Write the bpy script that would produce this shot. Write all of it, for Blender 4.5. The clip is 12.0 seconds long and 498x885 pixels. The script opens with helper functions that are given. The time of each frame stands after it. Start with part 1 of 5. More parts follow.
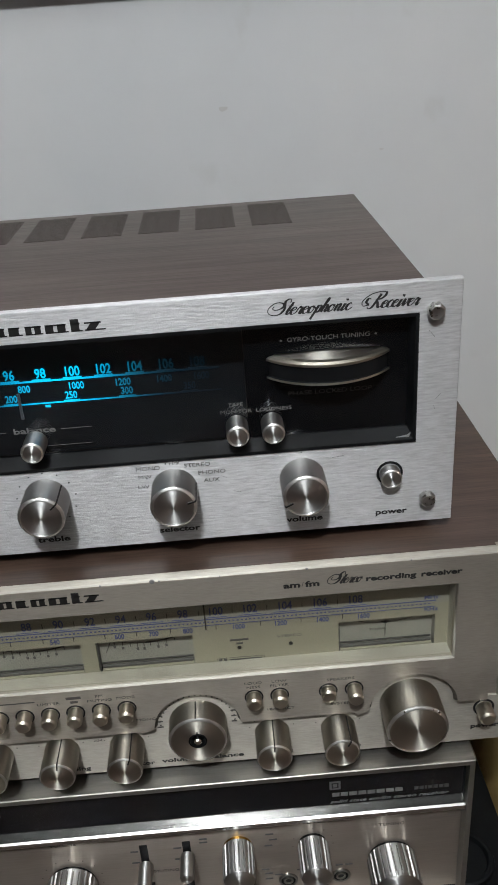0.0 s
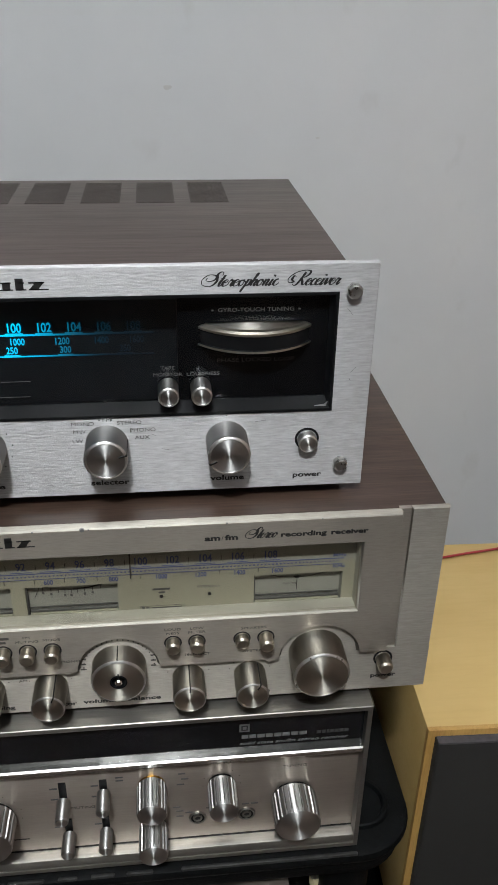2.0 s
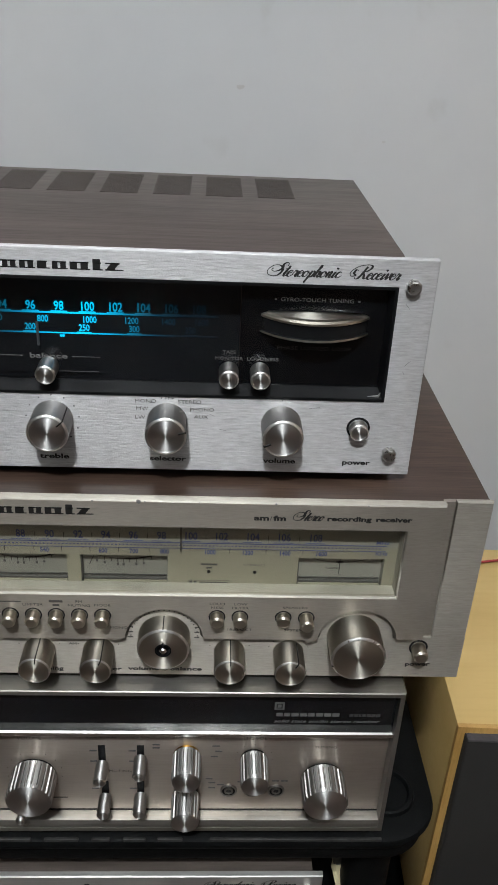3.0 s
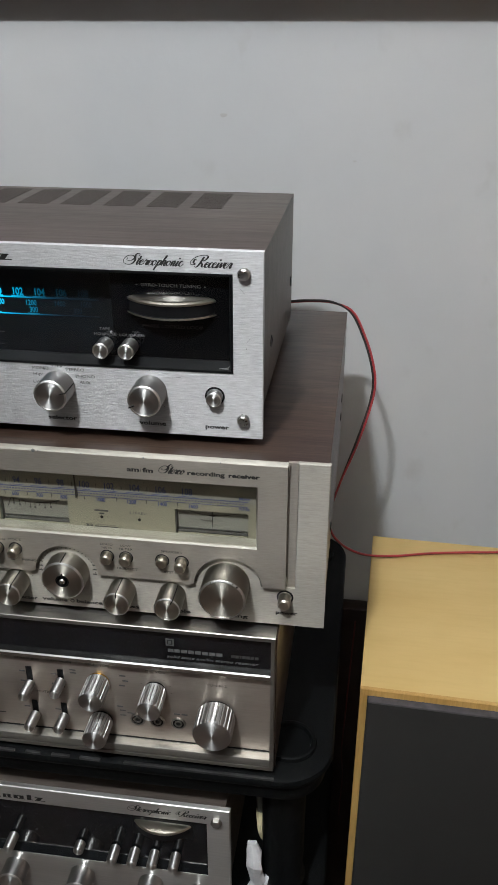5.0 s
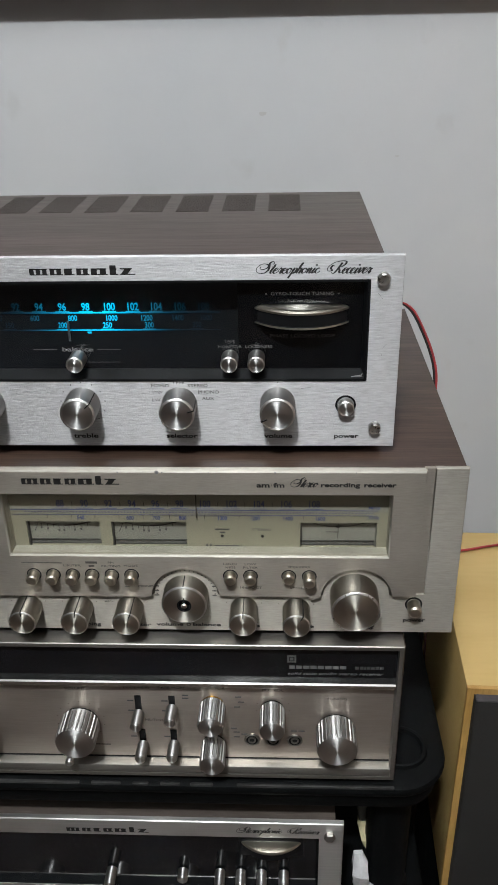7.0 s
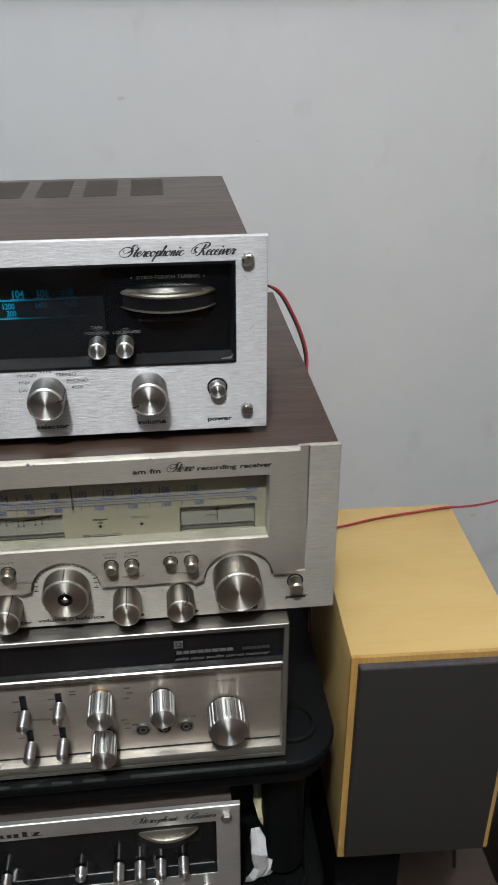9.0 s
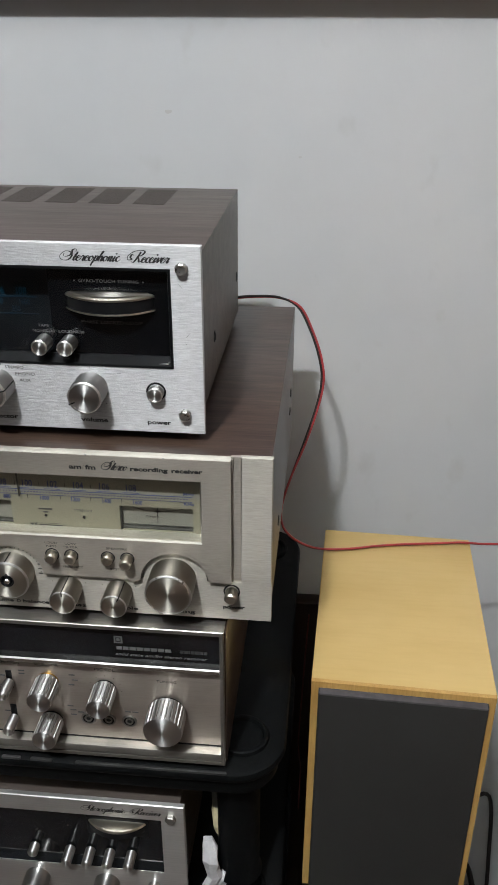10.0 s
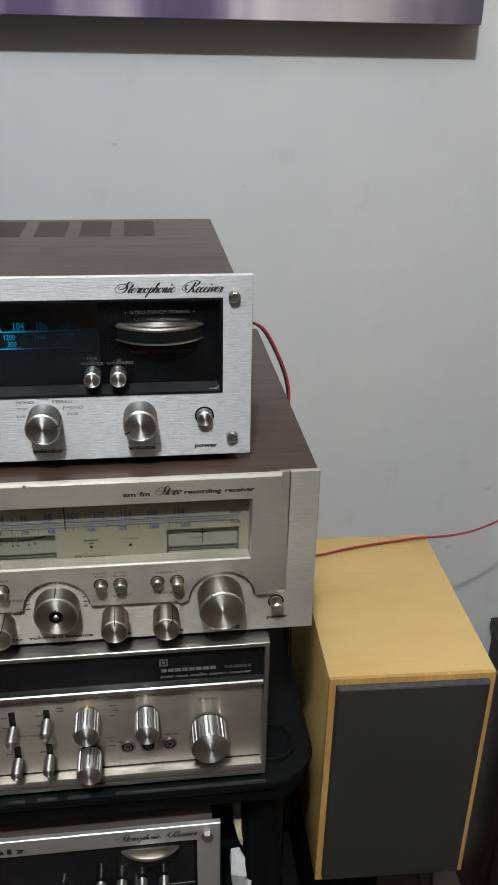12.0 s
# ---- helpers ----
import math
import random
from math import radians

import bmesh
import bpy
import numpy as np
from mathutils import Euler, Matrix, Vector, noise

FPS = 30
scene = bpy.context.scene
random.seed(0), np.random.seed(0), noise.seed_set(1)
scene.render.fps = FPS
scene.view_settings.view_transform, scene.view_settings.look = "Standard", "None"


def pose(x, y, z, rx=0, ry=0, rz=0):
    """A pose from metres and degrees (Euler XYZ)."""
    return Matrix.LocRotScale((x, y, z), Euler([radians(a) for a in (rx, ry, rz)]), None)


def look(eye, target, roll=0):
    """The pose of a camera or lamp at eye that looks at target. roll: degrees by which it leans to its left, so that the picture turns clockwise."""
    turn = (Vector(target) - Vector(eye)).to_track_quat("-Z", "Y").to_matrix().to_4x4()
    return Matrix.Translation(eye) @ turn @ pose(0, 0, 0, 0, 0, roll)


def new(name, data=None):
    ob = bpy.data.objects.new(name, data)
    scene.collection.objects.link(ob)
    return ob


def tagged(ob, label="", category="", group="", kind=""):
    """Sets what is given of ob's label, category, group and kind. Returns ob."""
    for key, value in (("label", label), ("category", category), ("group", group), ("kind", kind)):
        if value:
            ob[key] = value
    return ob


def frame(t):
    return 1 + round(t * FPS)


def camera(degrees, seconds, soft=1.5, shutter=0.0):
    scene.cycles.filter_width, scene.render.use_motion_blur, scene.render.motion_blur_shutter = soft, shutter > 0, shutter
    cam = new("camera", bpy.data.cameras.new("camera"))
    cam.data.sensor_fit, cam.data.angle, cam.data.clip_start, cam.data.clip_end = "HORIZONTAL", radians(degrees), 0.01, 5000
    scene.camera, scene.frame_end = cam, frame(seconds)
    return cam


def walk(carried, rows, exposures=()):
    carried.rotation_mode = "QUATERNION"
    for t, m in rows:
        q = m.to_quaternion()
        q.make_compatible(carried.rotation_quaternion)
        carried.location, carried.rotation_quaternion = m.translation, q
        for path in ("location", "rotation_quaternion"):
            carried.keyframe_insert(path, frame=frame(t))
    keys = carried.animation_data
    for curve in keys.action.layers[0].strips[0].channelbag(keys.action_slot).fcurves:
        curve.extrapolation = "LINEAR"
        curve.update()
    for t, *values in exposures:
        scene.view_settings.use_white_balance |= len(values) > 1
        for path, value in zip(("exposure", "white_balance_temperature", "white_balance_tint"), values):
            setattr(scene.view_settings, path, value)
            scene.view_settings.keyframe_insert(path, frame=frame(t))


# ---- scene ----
cam = camera(33.1, 12.0, shutter=0.2)
METRES, EYE, TILT, LEAN, TURN = 0.91, 1.238, 0.0, 0.0, -1.2
ROWS = [
    (0.0, 0.0, 0.0, 0.0, -1.9, -27.56, 3.64),
    (0.5, 0.007, -0.0075, 0.0094, -2.98, -27.71, 2.16),
    (1.0, -0.0002, -0.0127, -0.0007, -4.85, -28.21, -0.4),
    (1.5, 0.003, -0.0258, 0.0023, -4.96, -28.62, -0.76),
    (2.0, -0.0005, -0.0371, 0.007, -4.97, -28.85, -0.9),
    (2.5, -0.0199, -0.0467, 0.0061, -4.13, -28.69, -1.77),
    (4.5, 0.186, -0.1544, 0.0105, 9.39, -27.66, -0.3),
    (5.0, 0.1883, -0.1503, 0.0147, 9.18, -26.94, -0.03),
    (5.5, 0.1805, -0.1434, 0.007, 8.74, -26.58, 0.56),
    (6.0, 0.1541, -0.1585, 0.0132, 7.98, -26.26, 1.61),
    (6.5, 0.0594, -0.1417, 0.02, 3.38, -26.27, 1.5),
    (8.5, -0.0206, -0.1532, 0.0002, -7.8, -28.01, 0.95),
    (9.0, 0.0492, -0.1455, 0.0127, -5.16, -28.01, 0.07),
    (9.5, 0.1476, -0.1403, 0.0242, 3.02, -27.72, 0.34),
    (10.0, 0.206, -0.1504, 0.0123, 6.66, -27.01, -0.14),
    (10.5, 0.2207, -0.1454, 0.0136, 7.33, -26.28, 0.47),
    (11.0, 0.1765, -0.1449, 0.0097, 6.7, -25.76, 0.3),
    (11.5, 0.0987, -0.157, 0.023, -0.2, -25.49, -0.64),
    (12.0, 0.0441, -0.182, 0.0217, -5.98, -25.41, -1.0),
]
BETWEEN = [
    (2.7, look((-0.0202, -0.0441, 1.2438), (0.0645, 0.8285, 0.7628), 2.62)),
    (4.3, look((0.1537, -0.1416, 1.2468), (0.0299, 0.7341, 0.7801), 0.33)),
    (6.7, look((0.0458, -0.1308, 1.2560), (-0.0103, 0.7607, 0.8064), -1.15)),
    (8.3, look((-0.0277, -0.1360, 1.2395), (0.0951, 0.7371, 0.7677), -1.10)),
]
PATH = [(t, pose(0, 0, EYE, TILT, LEAN, TURN) @ pose(METRES * x, METRES * y, METRES * z, 90 + pitch, roll, yaw)) for t, x, y, z, yaw, pitch, roll in ROWS]
walk(cam, sorted(PATH + BETWEEN, key=lambda row: row[0]),
     [(0.0, 0.1), (2.5, 0.12), (5.5, 0.2), (8.5, 0.3), (10.5, 0.37), (12.0, 0.24)])

# ---- light: one short ceiling tube behind and above the stack, in a closed pale room ----
world = bpy.data.worlds.new("room_dark")
scene.world = world
world.use_nodes = True
world.node_tree.nodes["Background"].inputs[0].default_value = (0.01, 0.01, 0.01, 1)
scene.view_settings.exposure = 0.0
for xa in (-0.165, -0.135, -0.105):
    tube = bpy.data.lights.new("ceiling_tube", "POINT")
    tube.energy, tube.shadow_soft_size, tube.color = 28.5, 0.03, (0.945, 0.985, 1.0)
    new("ceiling_tube", tube).location = (xa, -0.77, 2.50)


# ---- materials ----
def material(name):
    m = bpy.data.materials.new(name)
    m.use_nodes = True
    nt = m.node_tree
    return m, nt, nt.nodes["Principled BSDF"]


def node(nt, kind, **inputs):
    n = nt.nodes.new(kind)
    for k, v in inputs.items():
        n.inputs[k.replace("_", " ")].default_value = v
    return n


def coords(nt, scale, space="Object"):
    tc = nt.nodes.new("ShaderNodeTexCoord")
    mp = nt.nodes.new("ShaderNodeMapping")
    mp.inputs["Scale"].default_value = scale
    nt.links.new(tc.outputs[space], mp.inputs["Vector"])
    return mp.outputs["Vector"]


def noise_tex(nt, vec, scale=5.0, detail=3.0, rough=0.55):
    n = node(nt, "ShaderNodeTexNoise", Scale=scale, Detail=detail, Roughness=rough)
    nt.links.new(vec, n.inputs["Vector"])
    return n.outputs["Fac"]


def ramp(nt, fac, stops):
    r = nt.nodes.new("ShaderNodeValToRGB")
    while len(r.color_ramp.elements) < len(stops):
        r.color_ramp.elements.new(0.5)
    for e, (p, c) in zip(r.color_ramp.elements, stops):
        e.position, e.color = p, (*c, 1)
    nt.links.new(fac, r.inputs["Fac"])
    return r.outputs["Color"]


def span(nt, fac, lo, hi, a=0.0, b=1.0):
    r = nt.nodes.new("ShaderNodeMapRange")
    for k, v in (("From Min", a), ("From Max", b), ("To Min", lo), ("To Max", hi)):
        r.inputs[k].default_value = v
    nt.links.new(fac, r.inputs["Value"])
    return r.outputs["Result"]


def bump(nt, p, height, strength, distance):
    b = node(nt, "ShaderNodeBump", Strength=strength, Distance=distance)
    nt.links.new(height, b.inputs["Height"])
    nt.links.new(b.outputs["Normal"], p.inputs["Normal"])


def mixed(nt, a, b, fac, mode="MIX"):
    m = nt.nodes.new("ShaderNodeMix")
    m.data_type, m.blend_type = "RGBA", mode
    for sock, v in ((m.inputs[6], a), (m.inputs[7], b), (m.inputs[0], fac)):
        if isinstance(v, bpy.types.NodeSocket):
            nt.links.new(v, sock)
        elif isinstance(v, tuple):
            sock.default_value = (*v, 1)
        else:
            sock.default_value = v
    return m.outputs[2]


def brushed(name, color, rough=0.3, aniso=0.75, grain=(25, 900, 900), axis="X", turn=0.0, depth=0.25, streak=1.0):
    """Metal brushed along one way: streaks of gloss run across the brushing."""
    m, nt, p = material(name)
    vec = coords(nt, grain)
    fine = noise_tex(nt, vec, 1.0, 4.0, 0.65)
    broad = noise_tex(nt, coords(nt, (6, 6, 14)), 1.0, 3.0)
    dark = tuple(c * (1 - 0.16 * streak) for c in color)
    col = mixed(nt, dark, color, span(nt, fine, 0.0, 1.0, 0.3, 0.7))
    nt.links.new(col, p.inputs["Base Color"])
    p.inputs["Metallic"].default_value = 1.0
    add = nt.nodes.new("ShaderNodeMath")
    add.operation = "ADD"
    nt.links.new(span(nt, fine, -0.05 * streak, 0.05 * streak, 0.3, 0.7), add.inputs[0])
    nt.links.new(span(nt, broad, rough - 0.05, rough + 0.06, 0.3, 0.7), add.inputs[1])
    nt.links.new(add.outputs[0], p.inputs["Roughness"])
    p.inputs["Anisotropic"].default_value = aniso
    p.inputs["Anisotropic Rotation"].default_value = turn
    tg = nt.nodes.new("ShaderNodeTangent")
    tg.direction_type, tg.axis = "RADIAL", axis
    nt.links.new(tg.outputs[0], p.inputs["Tangent"])
    bump(nt, p, fine, min(depth, 1.0), 0.00006 * max(depth, 1.0))
    return m


def plain(name, color, rough=0.5, metal=0.0, spots=(60, 60, 60), vary=0.15, bumpy=0.15, bump_d=0.0003):
    m, nt, p = material(name)
    n1 = noise_tex(nt, coords(nt, spots), 1.0, 4.0)
    n2 = noise_tex(nt, coords(nt, tuple(s * 9 for s in spots)), 1.0, 3.0)
    col = mixed(nt, tuple(c * (1 - vary) for c in color), tuple(min(1, c * (1 + vary)) for c in color), span(nt, n1, 0, 1, 0.3, 0.7))
    nt.links.new(col, p.inputs["Base Color"])
    p.inputs["Metallic"].default_value = metal
    nt.links.new(span(nt, n1, rough - 0.06, rough + 0.06, 0.3, 0.7), p.inputs["Roughness"])
    bump(nt, p, n2, bumpy, bump_d)
    return m


def wood(name, dark, light, rough, grain=(5, 90, 90), fine=(30, 900, 900), bumpy=0.12, coat=0.0, pores=0.35, spec=0.5):
    m, nt, p = material(name)
    n1 = noise_tex(nt, coords(nt, grain), 1.0, 5.0, 0.6)
    n2 = noise_tex(nt, coords(nt, fine), 1.0, 3.0, 0.6)
    col = ramp(nt, n1, [(0.3, dark), (0.52, tuple((a + b) / 2 for a, b in zip(dark, light))), (0.72, light)])
    col = mixed(nt, col, tuple(c * 0.55 for c in dark), span(nt, n2, pores, 0.0, 0.3, 0.55))
    nt.links.new(col, p.inputs["Base Color"])
    nt.links.new(span(nt, n2, rough + 0.08, rough - 0.04, 0.3, 0.7), p.inputs["Roughness"])
    p.inputs["Coat Weight"].default_value = coat
    p.inputs["Specular IOR Level"].default_value = spec
    bump(nt, p, n2, bumpy, 0.0002)
    return m


def pane_glass(name, tint, rough=0.03):
    """A thin pane: what lies behind shows through the tint, and the room mirrors in it."""
    m, nt, p = material(name)
    nt.nodes.remove(p)
    tr = node(nt, "ShaderNodeBsdfTransparent", Color=(*tint, 1))
    gl = node(nt, "ShaderNodeBsdfGlossy", Roughness=rough)
    lw = node(nt, "ShaderNodeLayerWeight", Blend=0.5)
    pw = nt.nodes.new("ShaderNodeMath")
    pw.operation = "POWER"
    pw.inputs[1].default_value = 5.0
    nt.links.new(lw.outputs["Facing"], pw.inputs[0])
    fr = nt.nodes.new("ShaderNodeMath")
    fr.operation = "MULTIPLY_ADD"
    fr.inputs[1].default_value, fr.inputs[2].default_value = 0.95, 0.045
    nt.links.new(pw.outputs[0], fr.inputs[0])
    mx = nt.nodes.new("ShaderNodeMixShader")
    nt.links.new(fr.outputs[0], mx.inputs[0])
    nt.links.new(tr.outputs[0], mx.inputs[1])
    nt.links.new(gl.outputs[0], mx.inputs[2])
    nt.links.new(mx.outputs[0], nt.nodes["Material Output"].inputs["Surface"])
    return m


def lit_dial(name, color, power):
    """Backlit lettering: one small lamp behind the dial, so it fades away from it."""
    m, nt, p = material(name)
    p.inputs["Base Color"].default_value = (0.01, 0.02, 0.03, 1)
    geo = nt.nodes.new("ShaderNodeNewGeometry")
    sep = nt.nodes.new("ShaderNodeSeparateXYZ")
    nt.links.new(geo.outputs["Position"], sep.inputs[0])
    off = nt.nodes.new("ShaderNodeMath")
    off.operation = "ADD"
    off.inputs[1].default_value = 0.082
    nt.links.new(sep.outputs[0], off.inputs[0])
    sq = nt.nodes.new("ShaderNodeMath")
    sq.operation = "MULTIPLY"
    nt.links.new(off.outputs[0], sq.inputs[0])
    nt.links.new(off.outputs[0], sq.inputs[1])
    div = nt.nodes.new("ShaderNodeMath")
    div.operation = "MULTIPLY"
    div.inputs[1].default_value = -1 / 0.0255 ** 2
    nt.links.new(sq.outputs[0], div.inputs[0])
    ex = nt.nodes.new("ShaderNodeMath")
    ex.operation = "EXPONENT"
    nt.links.new(div.outputs[0], ex.inputs[0])
    sc = nt.nodes.new("ShaderNodeMath")
    sc.operation = "MULTIPLY_ADD"
    sc.inputs[1].default_value, sc.inputs[2].default_value = power, power * 0.006
    nt.links.new(ex.outputs[0], sc.inputs[0])
    p.inputs["Emission Color"].default_value = (*color, 1)
    nt.links.new(sc.outputs[0], p.inputs["Emission Strength"])
    return m


SILVER = brushed("brushed_silver", (0.68, 0.68, 0.69), 0.59, 0.74, (120, 1000, 1000), depth=6.0, streak=2.4)
CHAMPAGNE = brushed("brushed_champagne", (0.53, 0.50, 0.445), 0.59, 0.70, (130, 1300, 1300), depth=2.5, streak=1.8)
CHAMPAGNE_FINE = brushed("fine_brushed_champagne", (0.44, 0.40, 0.352), 0.52, 0.66, (150, 1900, 1900), depth=1.2, streak=1.4)
STEEL = brushed("brushed_steel", (0.47, 0.415, 0.365), 0.40, 0.74, (60, 1100, 1100), depth=0.5, streak=0.8)
OLD_SILVER = brushed("brushed_old_silver", (0.72, 0.71, 0.69), 0.4, 0.6)
# Dark colour for the shade the raised panel casts along its edge
EDGE_SHADE = plain("edge_shade_metal", (0.13, 0.12, 0.105), 0.5, 0.7)
FRAME = brushed("dull_frame", (0.36, 0.345, 0.32), 0.42, 0.5, (30, 900, 900), depth=0.1)
TURNED = brushed("turned_silver", (0.66, 0.655, 0.65), 0.50, 0.90, (25, 25, 25), "Y", 0.25, 0.0, 0.3)
TURNED_DISC = brushed("turned_disc", (0.50, 0.48, 0.44), 0.45, 0.9, (25, 25, 25), "Z", 0.25, 0.0, 0.3)
TURNED_WARM = brushed("turned_champagne", (0.63, 0.60, 0.535), 0.50, 0.90, (25, 25, 25), "Y", 0.25, 0.0, 0.3)
KNOB_SIDE = brushed("knob_side", (0.50, 0.495, 0.49), 0.36, 0.80, (25, 25, 25), "Y", 0.25, 0.0, 0.3)
KNOB_SIDE_WARM = brushed("warm_knob_side", (0.50, 0.475, 0.42), 0.36, 0.80, (25, 25, 25), "Y", 0.25, 0.0, 0.3)
KNOB_RIM = plain("knob_rim", (0.82, 0.81, 0.79), 0.36, 1.0, (200, 200, 200), 0.1, 0.05)
CHROME = plain("polished_trim", (0.86, 0.85, 0.83), 0.16, 1.0, (40, 40, 40), 0.05, 0.03)
RIM = plain("polished_rim", (0.62, 0.58, 0.50), 0.34, 1.0, (40, 40, 40), 0.05, 0.03)
BRASS = plain("brass_collar", (0.62, 0.38, 0.10), 0.3, 1.0)
WALNUT = wood("walnut_vinyl", (0.060, 0.047, 0.040), (0.120, 0.098, 0.085), 0.40)
WALNUT_RED = wood("red_walnut_vinyl", (0.029, 0.017, 0.012), (0.086, 0.053, 0.039), 0.33, (9, 130, 130), (40, 900, 900), pores=0.6, spec=0.8)
VENT = plain("vent_mesh", (0.066, 0.053, 0.046), 0.6, 0.0, (400, 400, 400), 0.5, 0.8, 0.001)
MAPLE = wood("maple_veneer", (0.55, 0.375, 0.135), (0.635, 0.455, 0.185), 0.45, (5, 13, 20), (24, 300, 300), 0.03, 0.05, 0.05)
MAPLE_EDGE = wood("maple_edge", (0.46, 0.26, 0.07), (0.58, 0.36, 0.12), 0.45, (60, 60, 9), (700, 700, 60), 0.05)
GRILLE_EDGE = plain("grey_grille_edge", (0.062, 0.056, 0.060), 0.9, 0.0, (120, 120, 120), 0.3, 0.4, 0.0006)
GRILLE = plain("grille_cloth", (0.0160, 0.0146, 0.0132), 0.92, 0.0, (250, 250, 250), 0.25, 0.6, 0.0008)
BLACK = plain("black_plastic", (0.006, 0.0065, 0.0075), 0.4, 0.0, (50, 50, 50), 0.3, 0.1)
BLACK.node_tree.nodes["Principled BSDF"].inputs["Specular IOR Level"].default_value = 0.25
BLACK_GLOSS = plain("black_gloss", (0.006, 0.0068, 0.008), 0.10, 0.0, (20, 20, 20), 0.2, 0.01)
STAND = plain("stand_plastic", (0.0028, 0.0034, 0.0037), 0.55, 0.0, (90, 90, 90), 0.25, 0.5, 0.0006)
STAND.node_tree.nodes["Principled BSDF"].inputs["Specular IOR Level"].default_value = 0.12
# Paler than the shelf plastic: the lip's highlight is in this colour
LIP = plain("lip_glint", (0.030, 0.030, 0.030), 0.34, 0.0, (120, 120, 120), 0.4, 0.3)
DARK = plain("dark_inside", (0.009, 0.011, 0.014), 0.7)
DIAL_BLACK = plain("dial_black", (0.0035, 0.0042, 0.0055), 0.8)
DIAL_BLACK.node_tree.nodes["Principled BSDF"].inputs["Specular IOR Level"].default_value = 0.15
# Darker metal that paints the shade into the knob grooves
GROOVE = plain("groove_shade", (0.26, 0.255, 0.24), 0.5, 0.9, (200, 200, 200), 0.3, 0.1)
SCREW = plain("screw_steel", (0.55, 0.54, 0.52), 0.3, 1.0, (300, 300, 300), 0.2, 0.1)
TUNNEL = plain("tunnel_grey", (0.50, 0.49, 0.44), 0.5)
# Unseen closing walls, their colours darkened to weaken the bounced light
SIDE_WALL = plain("dim_side_wall", (0.10, 0.085, 0.07), 0.7, 0.0, (3, 3, 3), 0.1, 0.1)
SOUTH_WALL = plain("dim_far_wall", (0.30, 0.31, 0.315), 0.7, 0.0, (3, 3, 3), 0.1, 0.1)
# Unseen wall used as a warm reflector for the metal fronts
EAST_WALL = plain("reddish_wall", (0.34, 0.245, 0.20), 0.7, 0.0, (3, 3, 3), 0.1, 0.1)
CREAM = plain("cream_dial", (0.41, 0.395, 0.315), 0.5, 0.0, (12, 12, 12), 0.06, 0.03)
# Scale grey: the strip's own tone plus shade from the window's upper lip
SCALE_SHADE = plain("shaded_scale_strip", (0.385, 0.38, 0.335), 0.5, 0.0, (12, 12, 12), 0.06, 0.03)
METER = plain("meter_face", (0.36, 0.36, 0.335), 0.45, 0.0, (20, 20, 20), 0.1, 0.03)
INK = plain("black_ink", (0.012, 0.012, 0.012), 0.5)
INK_SOFT = plain("worn_ink", (0.06, 0.055, 0.05), 0.6)
INK_GREY = plain("grey_ink", (0.20, 0.20, 0.20), 0.6)
INK_DIM = plain("dim_grey_ink", (0.10, 0.10, 0.10), 0.6)
INK_MID = plain("mid_grey_ink", (0.13, 0.13, 0.13), 0.6)
INK_FAINT = plain("faint_grey_ink", (0.045, 0.045, 0.045), 0.6)
INK_BLUE = plain("blue_ink", (0.10, 0.125, 0.31), 0.6)
DIAL_BLUE = lit_dial("lit_blue_dial", (0.0, 0.44, 0.72), 2.6)
SMOKED = pane_glass("smoked_glass", (0.80, 0.82, 0.84))
CLEAR = pane_glass("clear_window", (0.90, 0.89, 0.85))
RED_WIRE = plain("red_wire", (0.36, 0.035, 0.04), 0.4)
# Red wire darkened in colour for the shade beside the rack
SHADED_RED = plain("shaded_red_wire", (0.09, 0.014, 0.013), 0.6)
BLACK_WIRE = plain("black_wire", (0.018, 0.014, 0.014), 0.4)
PAPER = plain("white_tape", (0.70, 0.70, 0.72), 0.6, 0.0, (90, 90, 90), 0.15, 0.4, 0.001)
YELLOWED = plain("yellowed_tape", (0.62, 0.55, 0.34), 0.5, 0.0, (90, 90, 90), 0.2, 0.4, 0.001)
GREY_STRAP = plain("grey_strap", (0.16, 0.155, 0.13), 0.6)
DARK_WOOD = wood("dark_stained_wood", (0.010, 0.0055, 0.004), (0.026, 0.013, 0.008), 0.4, (60, 60, 5), (500, 500, 30))
FLOOR_MAT = plain("brown_floor", (0.062, 0.044, 0.034), 0.78, 0.0, (7, 7, 7), 0.35, 0.1)
CEIL_MAT = plain("white_ceiling", (0.74, 0.74, 0.73), 0.9, 0.0, (3, 3, 3), 0.03, 0.05)


def wall_material():
    m, nt, p = material("grey_wall_paint")
    big = noise_tex(nt, coords(nt, (3.2, 3.2, 2.2)), 1.0, 4.0)
    mid = noise_tex(nt, coords(nt, (22, 22, 15)), 1.0, 4.0)
    fine = noise_tex(nt, coords(nt, (160, 160, 160)), 1.0, 3.0)
    col = ramp(nt, big, [(0.3, (0.525, 0.545, 0.56)), (0.7, (0.605, 0.608, 0.608))])
    col = mixed(nt, col, (0.47, 0.475, 0.47), span(nt, mid, 0.0, 0.7, 0.62, 0.80))
    nt.links.new(col, p.inputs["Base Color"])
    p.inputs["Roughness"].default_value = 0.6
    both = mixed(nt, mid, fine, 0.35)
    bump(nt, p, both, 0.18, 0.0025)
    return m


WALL = wall_material()


